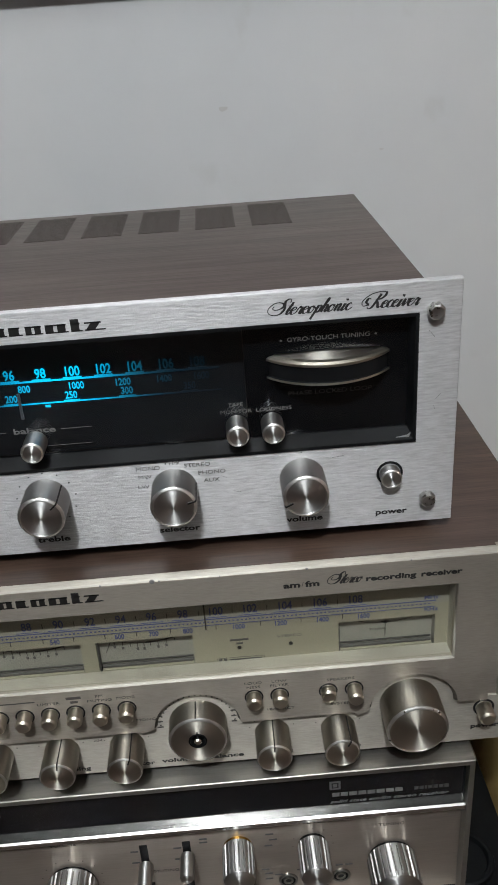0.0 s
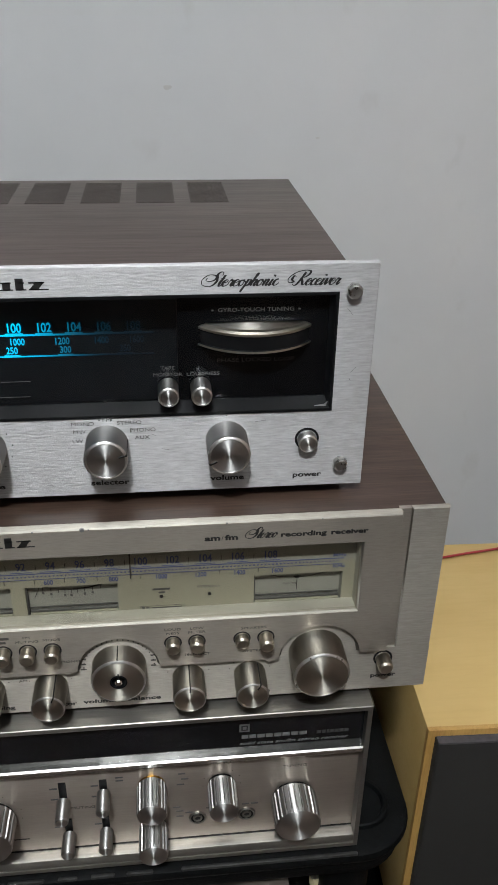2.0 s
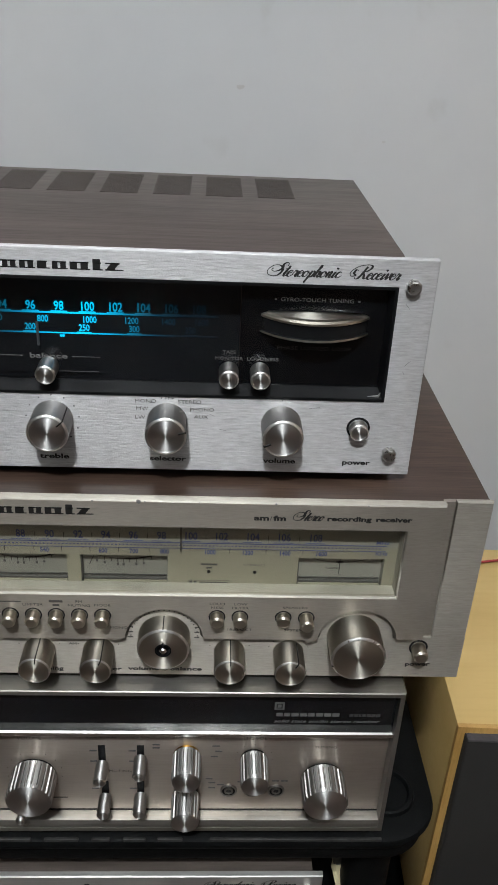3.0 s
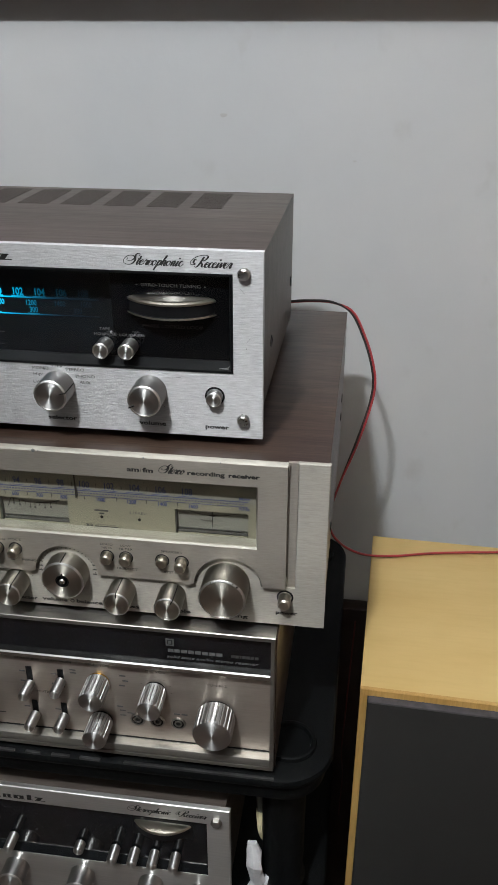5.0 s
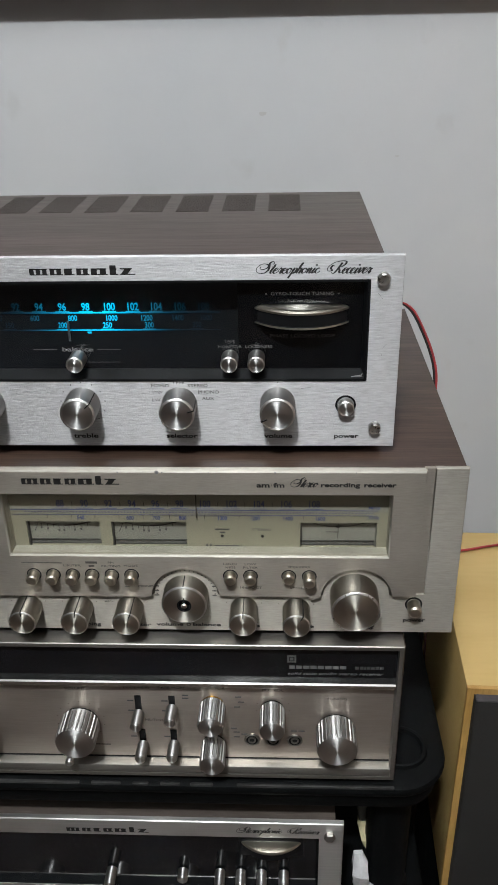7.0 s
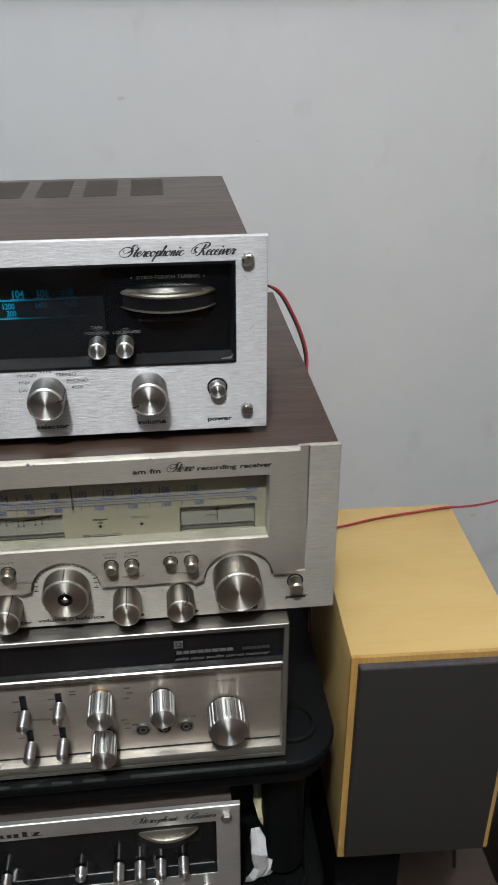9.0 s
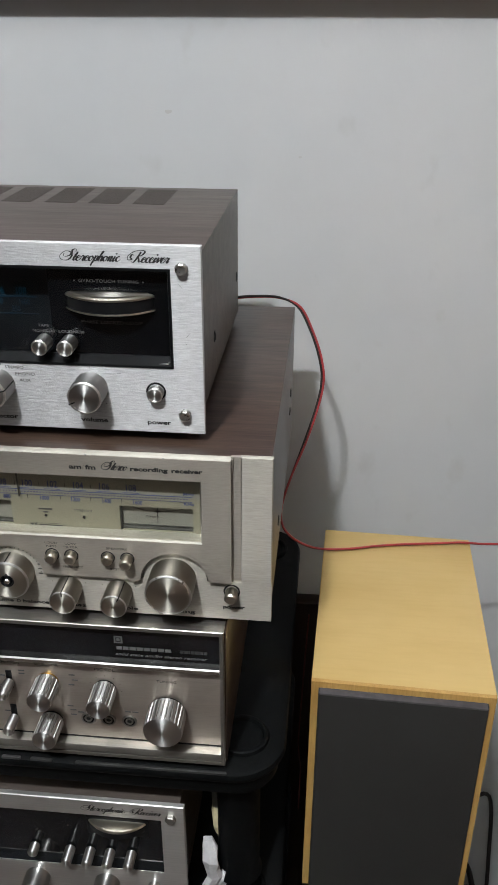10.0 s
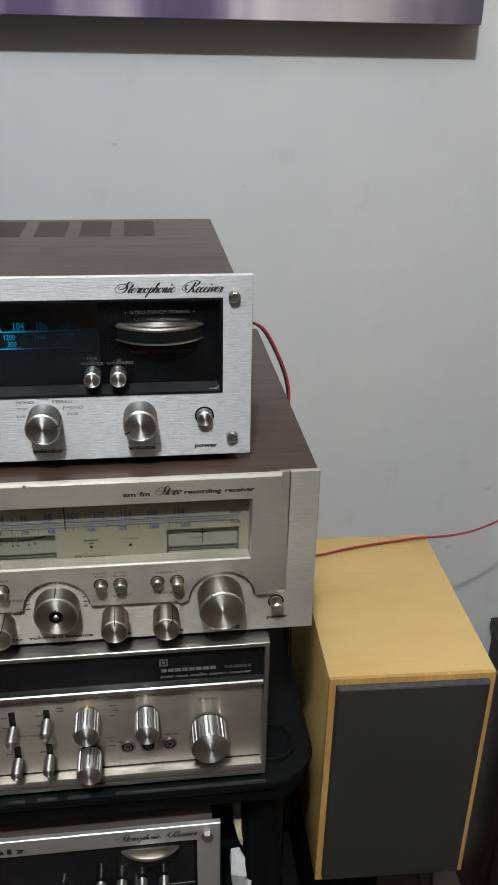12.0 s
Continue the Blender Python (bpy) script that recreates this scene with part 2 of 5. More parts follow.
def canvas_material():
    m, nt, p = material("printed_canvas")
    n = noise_tex(nt, coords(nt, (13, 1, 0.8)), 1.0, 2.0, 0.5)
    col = ramp(nt, n, [(0.36, (0.10, 0.075, 0.15)), (0.45, (0.30, 0.24, 0.34)), (0.53, (0.62, 0.55, 0.60)), (0.62, (0.75, 0.70, 0.70))])
    geo = nt.nodes.new("ShaderNodeNewGeometry")
    sep = nt.nodes.new("ShaderNodeSeparateXYZ")
    nt.links.new(geo.outputs["Position"], sep.inputs[0])
    col = mixed(nt, col, (0.055, 0.045, 0.075), span(nt, sep.outputs[0], 0.0, 0.92, 0.20, 0.37))
    nt.links.new(col, p.inputs["Base Color"])
    p.inputs["Roughness"].default_value = 0.75
    weave = noise_tex(nt, coords(nt, (900, 900, 900)), 1.0, 2.0)
    bump(nt, p, weave, 0.3, 0.0004)
    return m


CANVAS = canvas_material()


# ---- builders ----
def finish(ob, angle=24):
    me = ob.data
    for f in me.polygons:
        f.use_smooth = True
    me.set_sharp_from_angle(angle=radians(angle))


def part(name, bm, mat, parent=None, label=""):
    """Links a bmesh as one mesh object, under a thing or a part."""
    bmesh.ops.recalc_face_normals(bm, faces=bm.faces)
    me = bpy.data.meshes.new(name)
    bm.to_mesh(me)
    bm.free()
    me.materials.append(mat)
    ob = new(name, me)
    finish(ob)
    if parent is not None:
        ob.parent = parent
        base = parent if parent.type == "EMPTY" else parent.parent
        if parent.type == "EMPTY":
            ob.matrix_parent_inverse = Matrix.Translation(-Vector(base.location))
    if label:
        tagged(ob, label)
    return ob


def thing(name, at, label, category, group=""):
    e = new(name)
    e.empty_display_size = 0.02
    e.location = at
    return tagged(e, label, category, group)


def box(x0, x1, y0, y1, z0, z1, bevel=0.0, seg=2, bm=None):
    bm = bm or bmesh.new()
    made = bmesh.ops.create_cube(bm, size=1.0, matrix=Matrix.Translation(((x0 + x1) / 2, (y0 + y1) / 2, (z0 + z1) / 2)) @ Matrix.Diagonal((x1 - x0, y1 - y0, z1 - z0, 1)))
    if bevel:
        edges = {e for v in made["verts"] for e in v.link_edges}
        bmesh.ops.bevel(bm, geom=list(edges), offset=bevel, segments=seg, profile=0.5, affect="EDGES")
    return bm


def rings(steps, cap_first=False, cap_last=False, bm=None):
    """Rectangles (x0, x1, z0, z1, y) bridged one after another."""
    bm = bm or bmesh.new()
    loops = []
    for x0, x1, z0, z1, y in steps:
        loops.append([bm.verts.new(c) for c in ((x0, y, z0), (x1, y, z0), (x1, y, z1), (x0, y, z1))])
    for a, b in zip(loops, loops[1:]):
        for i in range(4):
            j = (i + 1) % 4
            bm.faces.new((a[i], a[j], b[j], b[i]))
    if cap_first:
        bm.faces.new(loops[0])
    if cap_last:
        bm.faces.new(loops[-1])
    return bm


def shell(x0, x1, y0, y1, z0, z1, b, wall=0.003, deep=0.03):
    """A case, open at the front to the depth of the works behind the panel."""
    w = wall
    return rings([(x0 + w, x1 - w, z0 + w, z1 - w, y0 + deep), (x0 + w, x1 - w, z0 + w, z1 - w, y0), (x0 + b, x1 - b, z0 + b, z1 - b, y0), (x0 + b * 0.3, x1 - b * 0.3, z0 + b * 0.3, z1 - b * 0.3, y0 + b * 0.2), (x0, x1, z0, z1, y0 + b), (x0, x1, z0, z1, y1 - b), (x0 + b, x1 - b, z0 + b, z1 - b, y1)], True, True)


def lathe(cx, cz, prof, n=48, flutes=0, depth=0.0, bm=None, axis="Y"):
    """A turned shape: profile (radius, y) from back to front, round a line along y (or along z, with cx, cz as x, y)."""
    bm = bm or bmesh.new()
    loops = []
    for r, y, *fl in prof:
        if r <= 1e-7:
            loops.append([bm.verts.new((cx, y, cz) if axis == "Y" else (cx, cz, y))])
            continue
        loop = []
        for i in range(n):
            a = 2 * math.pi * i / n
            rr = r
            if fl and flutes:
                rr = r - depth * (1 if math.sin(a * flutes) < -0.55 else 0)
            p = (cx + rr * math.cos(a), y, cz + rr * math.sin(a))
            loop.append(bm.verts.new(p if axis == "Y" else (p[0], cz + rr * math.sin(a), y)))
        loops.append(loop)
    for a, b in zip(loops, loops[1:]):
        for i in range(n):
            j = (i + 1) % n
            if len(a) == 1:
                bm.faces.new((a[0], b[j], b[i]))
            elif len(b) == 1:
                bm.faces.new((a[i], a[j], b[0]))
            else:
                bm.faces.new((a[i], a[j], b[j], b[i]))
    return bm


def knob(x, z, r, back, front, mat, parent, name="knob", chamfer=0.0011, flutes=0, depth=0.0, label=""):
    """A turned knob: grooved side, bright chamfered rim and a spun face."""
    c = chamfer
    if flutes:
        prof = [(r * 0.96, back), (r, back - 0.001, 1), (r, front + c * 1.2, 1), (r * 0.955, front + 0.0002), (r * 0.93, front), (0, front - 0.0012)]
        return part(name, lathe(x, z, prof, flutes * 6, flutes, depth), mat, parent, label)
    body = part(name, lathe(x, z, [(r, back), (r, front + c)], 56), KNOB_SIDE_WARM if mat is TURNED_WARM else KNOB_SIDE, parent, label)
    part("rim", lathe(x, z, [(r, front + c), (r - c * 0.12, front + c * 0.55), (r - c * 0.5, front + c * 0.2), (r - c, front)], 56), KNOB_RIM, body, "bright chamfered rim")
    part("face", lathe(x, z, [(r - c, front), (r - c - 0.0004, front + 0.00025), (r * 0.5, front + 0.0001), (0, front - 0.0003)], 56), mat, body, "spun metal face")
    return body


def pointer(x, z, r, back, front, angle, mat, parent_knob):
    """The black line along a knob's side and onto its face, angle in degrees from straight up, clockwise."""
    bm = box(-0.00035, 0.00035, front + 0.0005, back, r - 0.0006, r + 0.00025)
    box(-0.00035, 0.00035, front - 0.00035, front + 0.0008, r * 0.62, r + 0.0001, bm=bm)
    bmesh.ops.transform(bm, matrix=pose(x, 0, z, 0, angle, 0), verts=bm.verts)
    return part("pointer_line", bm, mat, parent_knob)


def lettering(body, x, z, y, size, mat, parent, align="LEFT", shear=0.0, bold=0.0, stretch=1.0, width=None, name="lettering"):
    cu = bpy.data.curves.new("text", "FONT")
    cu.body, cu.size, cu.align_x, cu.shear, cu.offset, cu.extrude, cu.resolution_u = body, size, align, shear, bold, 0.00006, 3
    ob = new("text", cu)
    bpy.context.view_layer.update()
    me = bpy.data.meshes.new_from_object(ob.evaluated_get(bpy.context.evaluated_depsgraph_get()))
    bpy.data.objects.remove(ob)
    bm = bmesh.new()
    bm.from_mesh(me)
    bpy.data.meshes.remove(me)
    if width and bm.verts:
        xs = [v.co.x for v in bm.verts]
        stretch = width / (max(xs) - min(xs))
    bmesh.ops.transform(bm, matrix=Matrix.Translation((x, y, z)) @ pose(0, 0, 0, 90) @ Matrix.Diagonal((stretch, 1, 1, 1)), verts=bm.verts)
    return part(name, bm, mat, parent)


def wire(points, radius, mat, name, parent=None, res=8, bevel_res=3):
    """A round wire through the points, as a mesh swept along a smooth line."""
    pts = [Vector(p) for p in points]
    line = []
    for i in range(len(pts) - 1):
        p0, p1, p2, p3 = pts[max(i - 1, 0)], pts[i], pts[i + 1], pts[min(i + 2, len(pts) - 1)]
        for k in range(res):
            t = k / res
            line.append(0.5 * ((2 * p1) + (p2 - p0) * t + (2 * p0 - 5 * p1 + 4 * p2 - p3) * t * t + (3 * p1 - p0 - 3 * p2 + p3) * t ** 3))
    line.append(pts[-1])
    bm = bmesh.new()
    n, last, up = 4 + 2 * bevel_res, None, Vector((0.13, 0.2, 1)).normalized()
    for i, p in enumerate(line):
        d = (line[min(i + 1, len(line) - 1)] - line[max(i - 1, 0)]).normalized()
        side = d.cross(up).normalized()
        top = side.cross(d)
        loop = [bm.verts.new(p + radius * (math.cos(2 * math.pi * k / n) * side + math.sin(2 * math.pi * k / n) * top)) for k in range(n)]
        if last:
            for k in range(n):
                bm.faces.new((last[k], last[(k + 1) % n], loop[(k + 1) % n], loop[k]))
        else:
            bm.faces.new(loop)
        last = loop
    bm.faces.new(last)
    return part(name, bm, mat, parent)


def slab_word(widths, x_right, z, h, y, mat, parent, gap=0.0011, tail=True):
    """A maker's mark as plain slabs: heavy stems on a common foot, no letters, ending at x_right."""
    bm = bmesh.new()

    def slab(x0, x1, za, zb, lean=0.0):
        vs = [(x0, za), (x1, za), (x1 + lean, zb), (x0 + lean, zb)]
        front = [bm.verts.new((a, y - 0.00012, b)) for a, b in vs]
        back = [bm.verts.new((a, y + 0.0001, b)) for a, b in vs]
        bm.faces.new(front)
        for k in range(4):
            bm.faces.new((front[k], front[(k + 1) % 4], back[(k + 1) % 4], back[k]))

    x = x_right
    for i, w in enumerate(reversed(widths)):
        x0 = x - w
        if not tail:
            slab(x0, x, z, z + h)
        elif i == 0:
            slab(x0, x - 0.2 * w, z + 0.82 * h, z + h)
            slab(x0, x0 + 0.45 * w, z, z + h, 0.35 * w)
            slab(x0, x, z, z + 0.16 * h)
        else:
            n = max(1, round(w / 0.0046))
            step = w / n
            for k in range(n):
                slab(x0 + k * step, x0 + (k + 0.68) * step, z, z + h * (1.45 if i == 1 else 1.0))
            slab(x0, x - 0.1 * step, z, z + 0.14 * h)
            slab(x0 + 0.1 * step, x - 0.25 * step, z + 0.82 * h, z + h)
        x = x0 - gap
    return tagged(part("maker_mark", bm, mat, parent), kind="stuff")


def outline_plate(outer, holes, front, back):
    """A plate cut to an outline in x and z, with holes, front and back y."""
    bm = bmesh.new()
    edges = []
    for loop in [outer] + holes:
        vs = [bm.verts.new((x, front, z)) for x, z in loop]
        edges += [bm.edges.new((vs[i], vs[(i + 1) % len(vs)])) for i in range(len(vs))]
    made = bmesh.ops.triangle_fill(bm, use_beauty=True, use_dissolve=False, edges=edges)
    faces = [g for g in made["geom"] if isinstance(g, bmesh.types.BMFace)]
    out = bmesh.ops.extrude_face_region(bm, geom=faces)
    bmesh.ops.translate(bm, vec=(0, back - front, 0), verts=[g for g in out["geom"] if isinstance(g, bmesh.types.BMVert)])
    return bm


def arc(cx, cz, r, a0, a1, n=18):
    return [(cx + r * math.cos(radians(a0 + (a1 - a0) * i / n)), cz + r * math.sin(radians(a0 + (a1 - a0) * i / n))) for i in range(n + 1)]


def dots(cx, cz, r, a0, a1, n, y, size, mat, parent):
    bm = bmesh.new()
    for i in range(n):
        a = radians(90 - (a0 + (a1 - a0) * i / max(n - 1, 1)))
        px, pz = cx + r * math.cos(a), cz + r * math.sin(a)
        box(px - size, px + size, y - 0.0001, y + 0.0002, pz - size, pz + size, bm=bm)
    return tagged(part("index_dotting", bm, mat, parent), kind="stuff")


def bars(rects, y, mat, parent, name="small_print"):
    """Print too small to read, and plain lines: thin bars x0, x1, z0, z1."""
    bm = bmesh.new()
    for x0, x1, z0, z1 in rects:
        box(x0, x1, y - 0.00012, y + 0.0001, z0, z1, bm=bm)
    return tagged(part(name, bm, mat, parent), kind="stuff")


# ---- the room ----
def room():
    tagged(part("floor", box(-3.0, 1.70, -4.2, 0.9, -0.1, 0.0), FLOOR_MAT), "worn brown floor in the shade below the stack", "floor", kind="structure")
    tagged(part("wall_north", box(-3.0, 1.70, 0.77, 0.9, 0.0, 2.65), WALL), "pale grey painted plaster wall with faint scuffs", "wall", kind="structure")
    tagged(part("wall_south", box(-3.0, 1.70, -4.3, -4.2, 0.0, 2.65), SOUTH_WALL), "unseen far wall, greyed to hold down bounced light", "wall", kind="structure")
    tagged(part("wall_west", box(-3.1, -3.0, -4.2, 0.9, 0.0, 2.65), SIDE_WALL), "unseen side wall, darkened to cut bounced light", "wall", kind="structure")
    tagged(part("wall_east", box(1.70, 1.80, -4.2, 0.9, 0.0, 2.65), EAST_WALL), "unseen wall, tinted reddish-brown to warm the metal reflections", "wall", kind="structure")
    tagged(part("ceiling", box(-3.1, 1.80, -4.3, 0.9, 2.65, 2.75), CEIL_MAT), "plain white ceiling", "ceiling", kind="structure")
    for x, z, r in ((0.0135, 1.1605, 0.0035), (0.151, 1.118, 0.0018), (0.441, 0.638, 0.004), (0.462, 0.633, 0.003), (0.483, 0.727, 0.0045)):
        bm = bmesh.new()
        vs = [bm.verts.new((x + r * math.cos(a) * (1.5 if math.cos(a) > 0 else 0.8), 0.7695, z + 0.6 * r * math.sin(a + 0.5 * math.cos(a)))) for a in [k * 0.785 for k in range(8)]]
        bm.faces.new(vs)
        tagged(part("wall_scuff", bm, plain("scuff", (0.49, 0.49, 0.485), 0.7), bpy.data.objects["wall_north"]), "small grey scuff")


room()


# ---- stereo receiver on top: silver front, smoked dial lit blue ----
def top_receiver():
    y = 0.358
    x0, x1, z0, z1 = -0.2535, 0.108, 0.9985, 1.125
    t = thing("stereo_receiver", (-0.07, 0.49, 0.992), "silver-faced stereo receiver in walnut vinyl case, blue dial lit", "stereo receiver", "stacked receivers")
    wx0, wx1, wz0, wz1 = -0.2325, 0.0885, 1.045, 1.1105
    b = 0.0003
    part("front_panel", rings([(x0, x1, z0, z1, y + 0.0045), (x0, x1, z0, z1, y + b), (x0 + b, x1 - b, z0 + b, z1 - b, y), (wx0, wx1, wz0, wz1, y), (wx0, wx1, wz0, wz1, y + 0.0045), (x0, x1, z0, z1, y + 0.0045)]), SILVER, t, "brushed silver front panel with fine scratches")
    part("frame_chip", outline_plate([(0.0790, 1.0476), (0.0852, 1.0474), (0.0862, 1.0500), (0.0846, 1.0484)], [], y + 0.0002, y + 0.0010), INK_GREY, t, "pale chip on the dial frame")
    # black frame of the dial, deeper at the foot
    f = 0.0016
    part("dial_frame", rings([(wx0, wx1, wz0, wz1, y - 0.0006), (wx0 + f, wx1 - f, wz0 + f, wz1 - f, y - 0.0006), (wx0 + f + 0.0015, wx1 - f - 0.0015, wz0 + 0.0058, wz1 - f - 0.001, y + 0.0060), (wx0 + f + 0.0015, wx1 - f - 0.0015, wz0 + 0.0058, wz1 - f - 0.001, y + 0.0075), (wx0, wx1, wz0, wz1, y + 0.0075), (wx0, wx1, wz0, wz1, y - 0.0006)]), BLACK, t, "black plastic dial frame")
    part("dial_glass", outline_plate([(wx0 + f, wz0 + 0.0054), (wx1 - f, wz0 + 0.0054), (wx1 - f, wz1 - f), (wx0 + f, wz1 - f)], [[(0.0215, 1.0790), (0.0735, 1.0790), (0.0735, 1.0940), (0.0215, 1.0940)]], y + 0.0061, y + 0.0071), SMOKED, t, "smoked dial glass")
    part("dial_back", box(wx0 + 0.001, 0.008, y + 0.0180, y + 0.020, wz0 + 0.001, wz1 - 0.001), DARK, t)
    part("dial_plate", outline_plate([(0.008, wz0 + 0.0054), (wx1 - f, wz0 + 0.0054), (wx1 - f, wz1 - f), (0.008, wz1 - f)], [[(0.0222, 1.0796), (0.0722, 1.0796), (0.0722, 1.0932), (0.0222, 1.0932)]], y + 0.0074, y + 0.0082), DIAL_BLACK, t, "black plate round the tuning wheel")
    # case of walnut vinyl with its vents
    cx0, cx1, cz0, cz1, cy0, cy1 = -0.2475, 0.102, 1.0, 1.1115, y + 0.0045, 0.622
    case = part("case", shell(cx0, cx1, cy0, cy1, cz0, cz1, 0.0018), WALNUT, t, "dark walnut vinyl case")
    for i in range(7):
        xa = 0.0235 - 0.037 * i
        bm = box(xa, xa + 0.0262, 0.546, 0.610, cz1 - 0.0005, cz1 + 0.0003)
        for k in range(21):
            ya = 0.5475 + k * 0.0030
            box(xa + 0.0008, xa + 0.0254, ya, ya + 0.0016, cz1 + 0.0002, cz1 + 0.0004, bm=bm)
        part("vent", bm, VENT, case, "dark slotted cooling vent")
    for ya, za in ((0.455, 1.033), (0.607, 1.036)):
        bm = lathe(0, 0, [(0.0045, 0.0), (0.0045, -0.0006), (0.0030, -0.0008), (0.0028, -0.0002), (0, -0.0002)], 20)
        bmesh.ops.transform(bm, matrix=pose(cx1, ya, za, 0, 0, 90), verts=bm.verts)
        part("case_screw", bm, BLACK, case, "recessed dark screw")
    for xa in (-0.22, 0.075):
        for ya in (0.392, 0.59):
            part("foot", lathe(xa, ya, [(0, 0.9909), (0.010, 0.9909), (0.011, 1.0), (0, 1.0)], 24, axis="Z"), BLACK, t)
    # lettering on the panel
    slab_word((0.0118, 0.0082, 0.0068, 0.0082, 0.0108, 0.0056, 0.0092), -0.0525, 1.1142, 0.0040, y, INK, t, 0.0006)
    script(t, "Stereophonic", 0.0220, 1.1144, 0.0070, y, 0.0349)
    script(t, "Receiver", 0.0650, 1.1142, 0.0071, y, 0.0223)
    for body, xc, w in (("treble", -0.0940, 0.0165), ("selector", -0.0305, 0.0205), ("volume", 0.0330, 0.0185), ("power", 0.0770, 0.0160)):
        lettering(body, xc, 1.0045, y - 0.0001, 0.0042, INK, t, "CENTER", 0, 0.00012, width=w)
    for body, xa, za, al in (("MONO", -0.0365, 1.0408, "RIGHT"), ("FM", -0.0300, 1.0428, "CENTER"), ("STEREO", -0.0250, 1.0408, "LEFT"), ("PHONO", -0.0185, 1.0363, "LEFT"), ("AUX", -0.0160, 1.0318, "LEFT"), ("MW", -0.0410, 1.0363, "RIGHT"), ("LW", -0.0428, 1.0308, "RIGHT")):
        lettering(body, xa, za, y - 0.0001, 0.0030, INK_SOFT, t, al, stretch=1.25)
    bars([(-0.0420, -0.0325, 1.0443, 1.0446), (-0.0275, -0.0180, 1.0443, 1.0446)], y, INK_SOFT, t)
    dots(-0.0307, 1.0295, 0.0145, -62, 62, 6, y, 0.00035, INK, t)
    dots(-0.0935, 1.0295, 0.0145, -140, 140, 11, y, 0.00035, INK, t)
    dots(0.0325, 1.0295, 0.0145, -140, 140, 3, y, 0.00030, INK, t)
    bm = bmesh.new()
    for xa, za, w, lean in ((0.0945, 1.1000, 0.0045, 50), (0.0985, 1.0680, 0.0040, -48), (0.097, 1.0625, 0.002, 65), (0.0, 1.0250, 0.0040, 12), (0.0505, 1.0400, 0.006, -8), (-0.006, 1.034, 0.003, 25)):
        m = pose(xa, y - 0.00006, za, 0, lean, 0)
        made = box(-w / 2, w / 2, -0.00003, 0.00003, -0.00011, 0.00011)
        bmesh.ops.transform(made, matrix=m, verts=made.verts)
        tmp = bpy.data.meshes.new("tmp")
        made.to_mesh(tmp)
        made.free()
        bm.from_mesh(tmp)
        bpy.data.meshes.remove(tmp)
    tagged(part("scratch_wear", bm, INK_GREY, t), kind="stuff")
    # turned knobs
    for xa, ang in ((-0.156, 20), (-0.0935, 48), (-0.0307, 75), (0.0325, -115)):
        k = knob(xa, 1.0295, 0.0112, y, 0.3395, TURNED, t, "knob", 0.0013)
        pointer(xa, 1.0295, 0.0112, y - 0.001, 0.3395, ang, INK, k)
    part("button_ring", lathe(0.076, 1.0283, [(0.0066, y), (0.0066, y - 0.0003), (0.0054, y - 0.0003), (0.0054, y + 0.003)], 32), BLACK, t)
    knob(0.076, 1.0278, 0.0052, y + 0.002, 0.3520, TURNED, t, "power_button", 0.0008)
    for xa, za in ((0.0957, 1.1112), (0.0950, 1.0125), (-0.241, 1.1112), (-0.241, 1.0125)):
        bm = lathe(xa, za, [(0.0041, y), (0.0041, y - 0.0030), (0.0036, y - 0.0039), (0.0031, y - 0.0042), (0, y - 0.0036)], 8)
        bmesh.ops.rotate(bm, cent=(xa, y, za), matrix=Matrix.Rotation(0.4, 3, "Y"), verts=bm.verts)
        part("panel_screw", bm, SCREW, t, "polished faceted screw")
    # slide knobs in front of the glass
    for xa in (-0.0945, 0.0024, 0.0193):
        knob(xa, 1.0585, 0.0054, y + 0.006, 0.3508, TURNED, t, "slide_knob", 0.0009)
    # thumb wheel for tuning
    slot = part("tuning_slot", box(0.0185, 0.0765, y + 0.0155, y + 0.0165, 1.0770, 1.0950), DARK, t, "black slot of the tuning wheel")
    wy, wr = y + 0.0310, 0.0375
    part("tuning_wheel", lathe(0.0475, wy, [(wr - 0.0030, 1.0927), (wr - 0.0012, 1.0922), (wr, 1.0912), (wr, 1.0900)], 96, axis="Z"), RIM, slot, "polished metal tuning wheel rim")
    part("wheel_disc", lathe(0.0475, wy, [(0.006, 1.0926), (wr - 0.0034, 1.0926), (wr - 0.0030, 1.0927)], 96, axis="Z"), TURNED_DISC, slot, "turned metal disc")
    part("wheel_tyre", lathe(0.0475, wy, [(wr, 1.0903), (wr - 0.0008, 1.0900), (wr - 0.0008, 1.0826), (wr, 1.0822)], 96, axis="Z"), BLACK, slot, "black rubber wheel tyre")
    part("wheel_rim", lathe(0.0475, wy, [(wr, 1.0822), (wr + 0.0002, 1.0812), (wr - 0.001, 1.0806), (0, 1.0806)], 96, axis="Z"), RIM, slot)
    # print on the glass
    g = y + 0.0060
    lettering("GYRO-TOUCH TUNING", 0.0478, 1.0990, g, 0.0030, INK_DIM, t, "CENTER", width=0.0385)
    bars([(0.0252, 0.0263, 1.0995, 1.1003), (0.0693, 0.0704, 1.0995, 1.1003)], g, INK_DIM, t)
    lettering("PHASE LOCKED LOOP", 0.0480, 1.0718, g, 0.0030, INK_FAINT, t, "CENTER", width=0.0400)
    lettering("TAPE", 0.0024, 1.0685, g, 0.0026, INK_MID, t, "CENTER", width=0.0072)
    lettering("MONITOR", 0.0024, 1.0648, g, 0.0026, INK_MID, t, "CENTER", width=0.0150)
    lettering("LOUDNESS", 0.0207, 1.0648, g, 0.0026, INK_MID, t, "CENTER", width=0.0170)
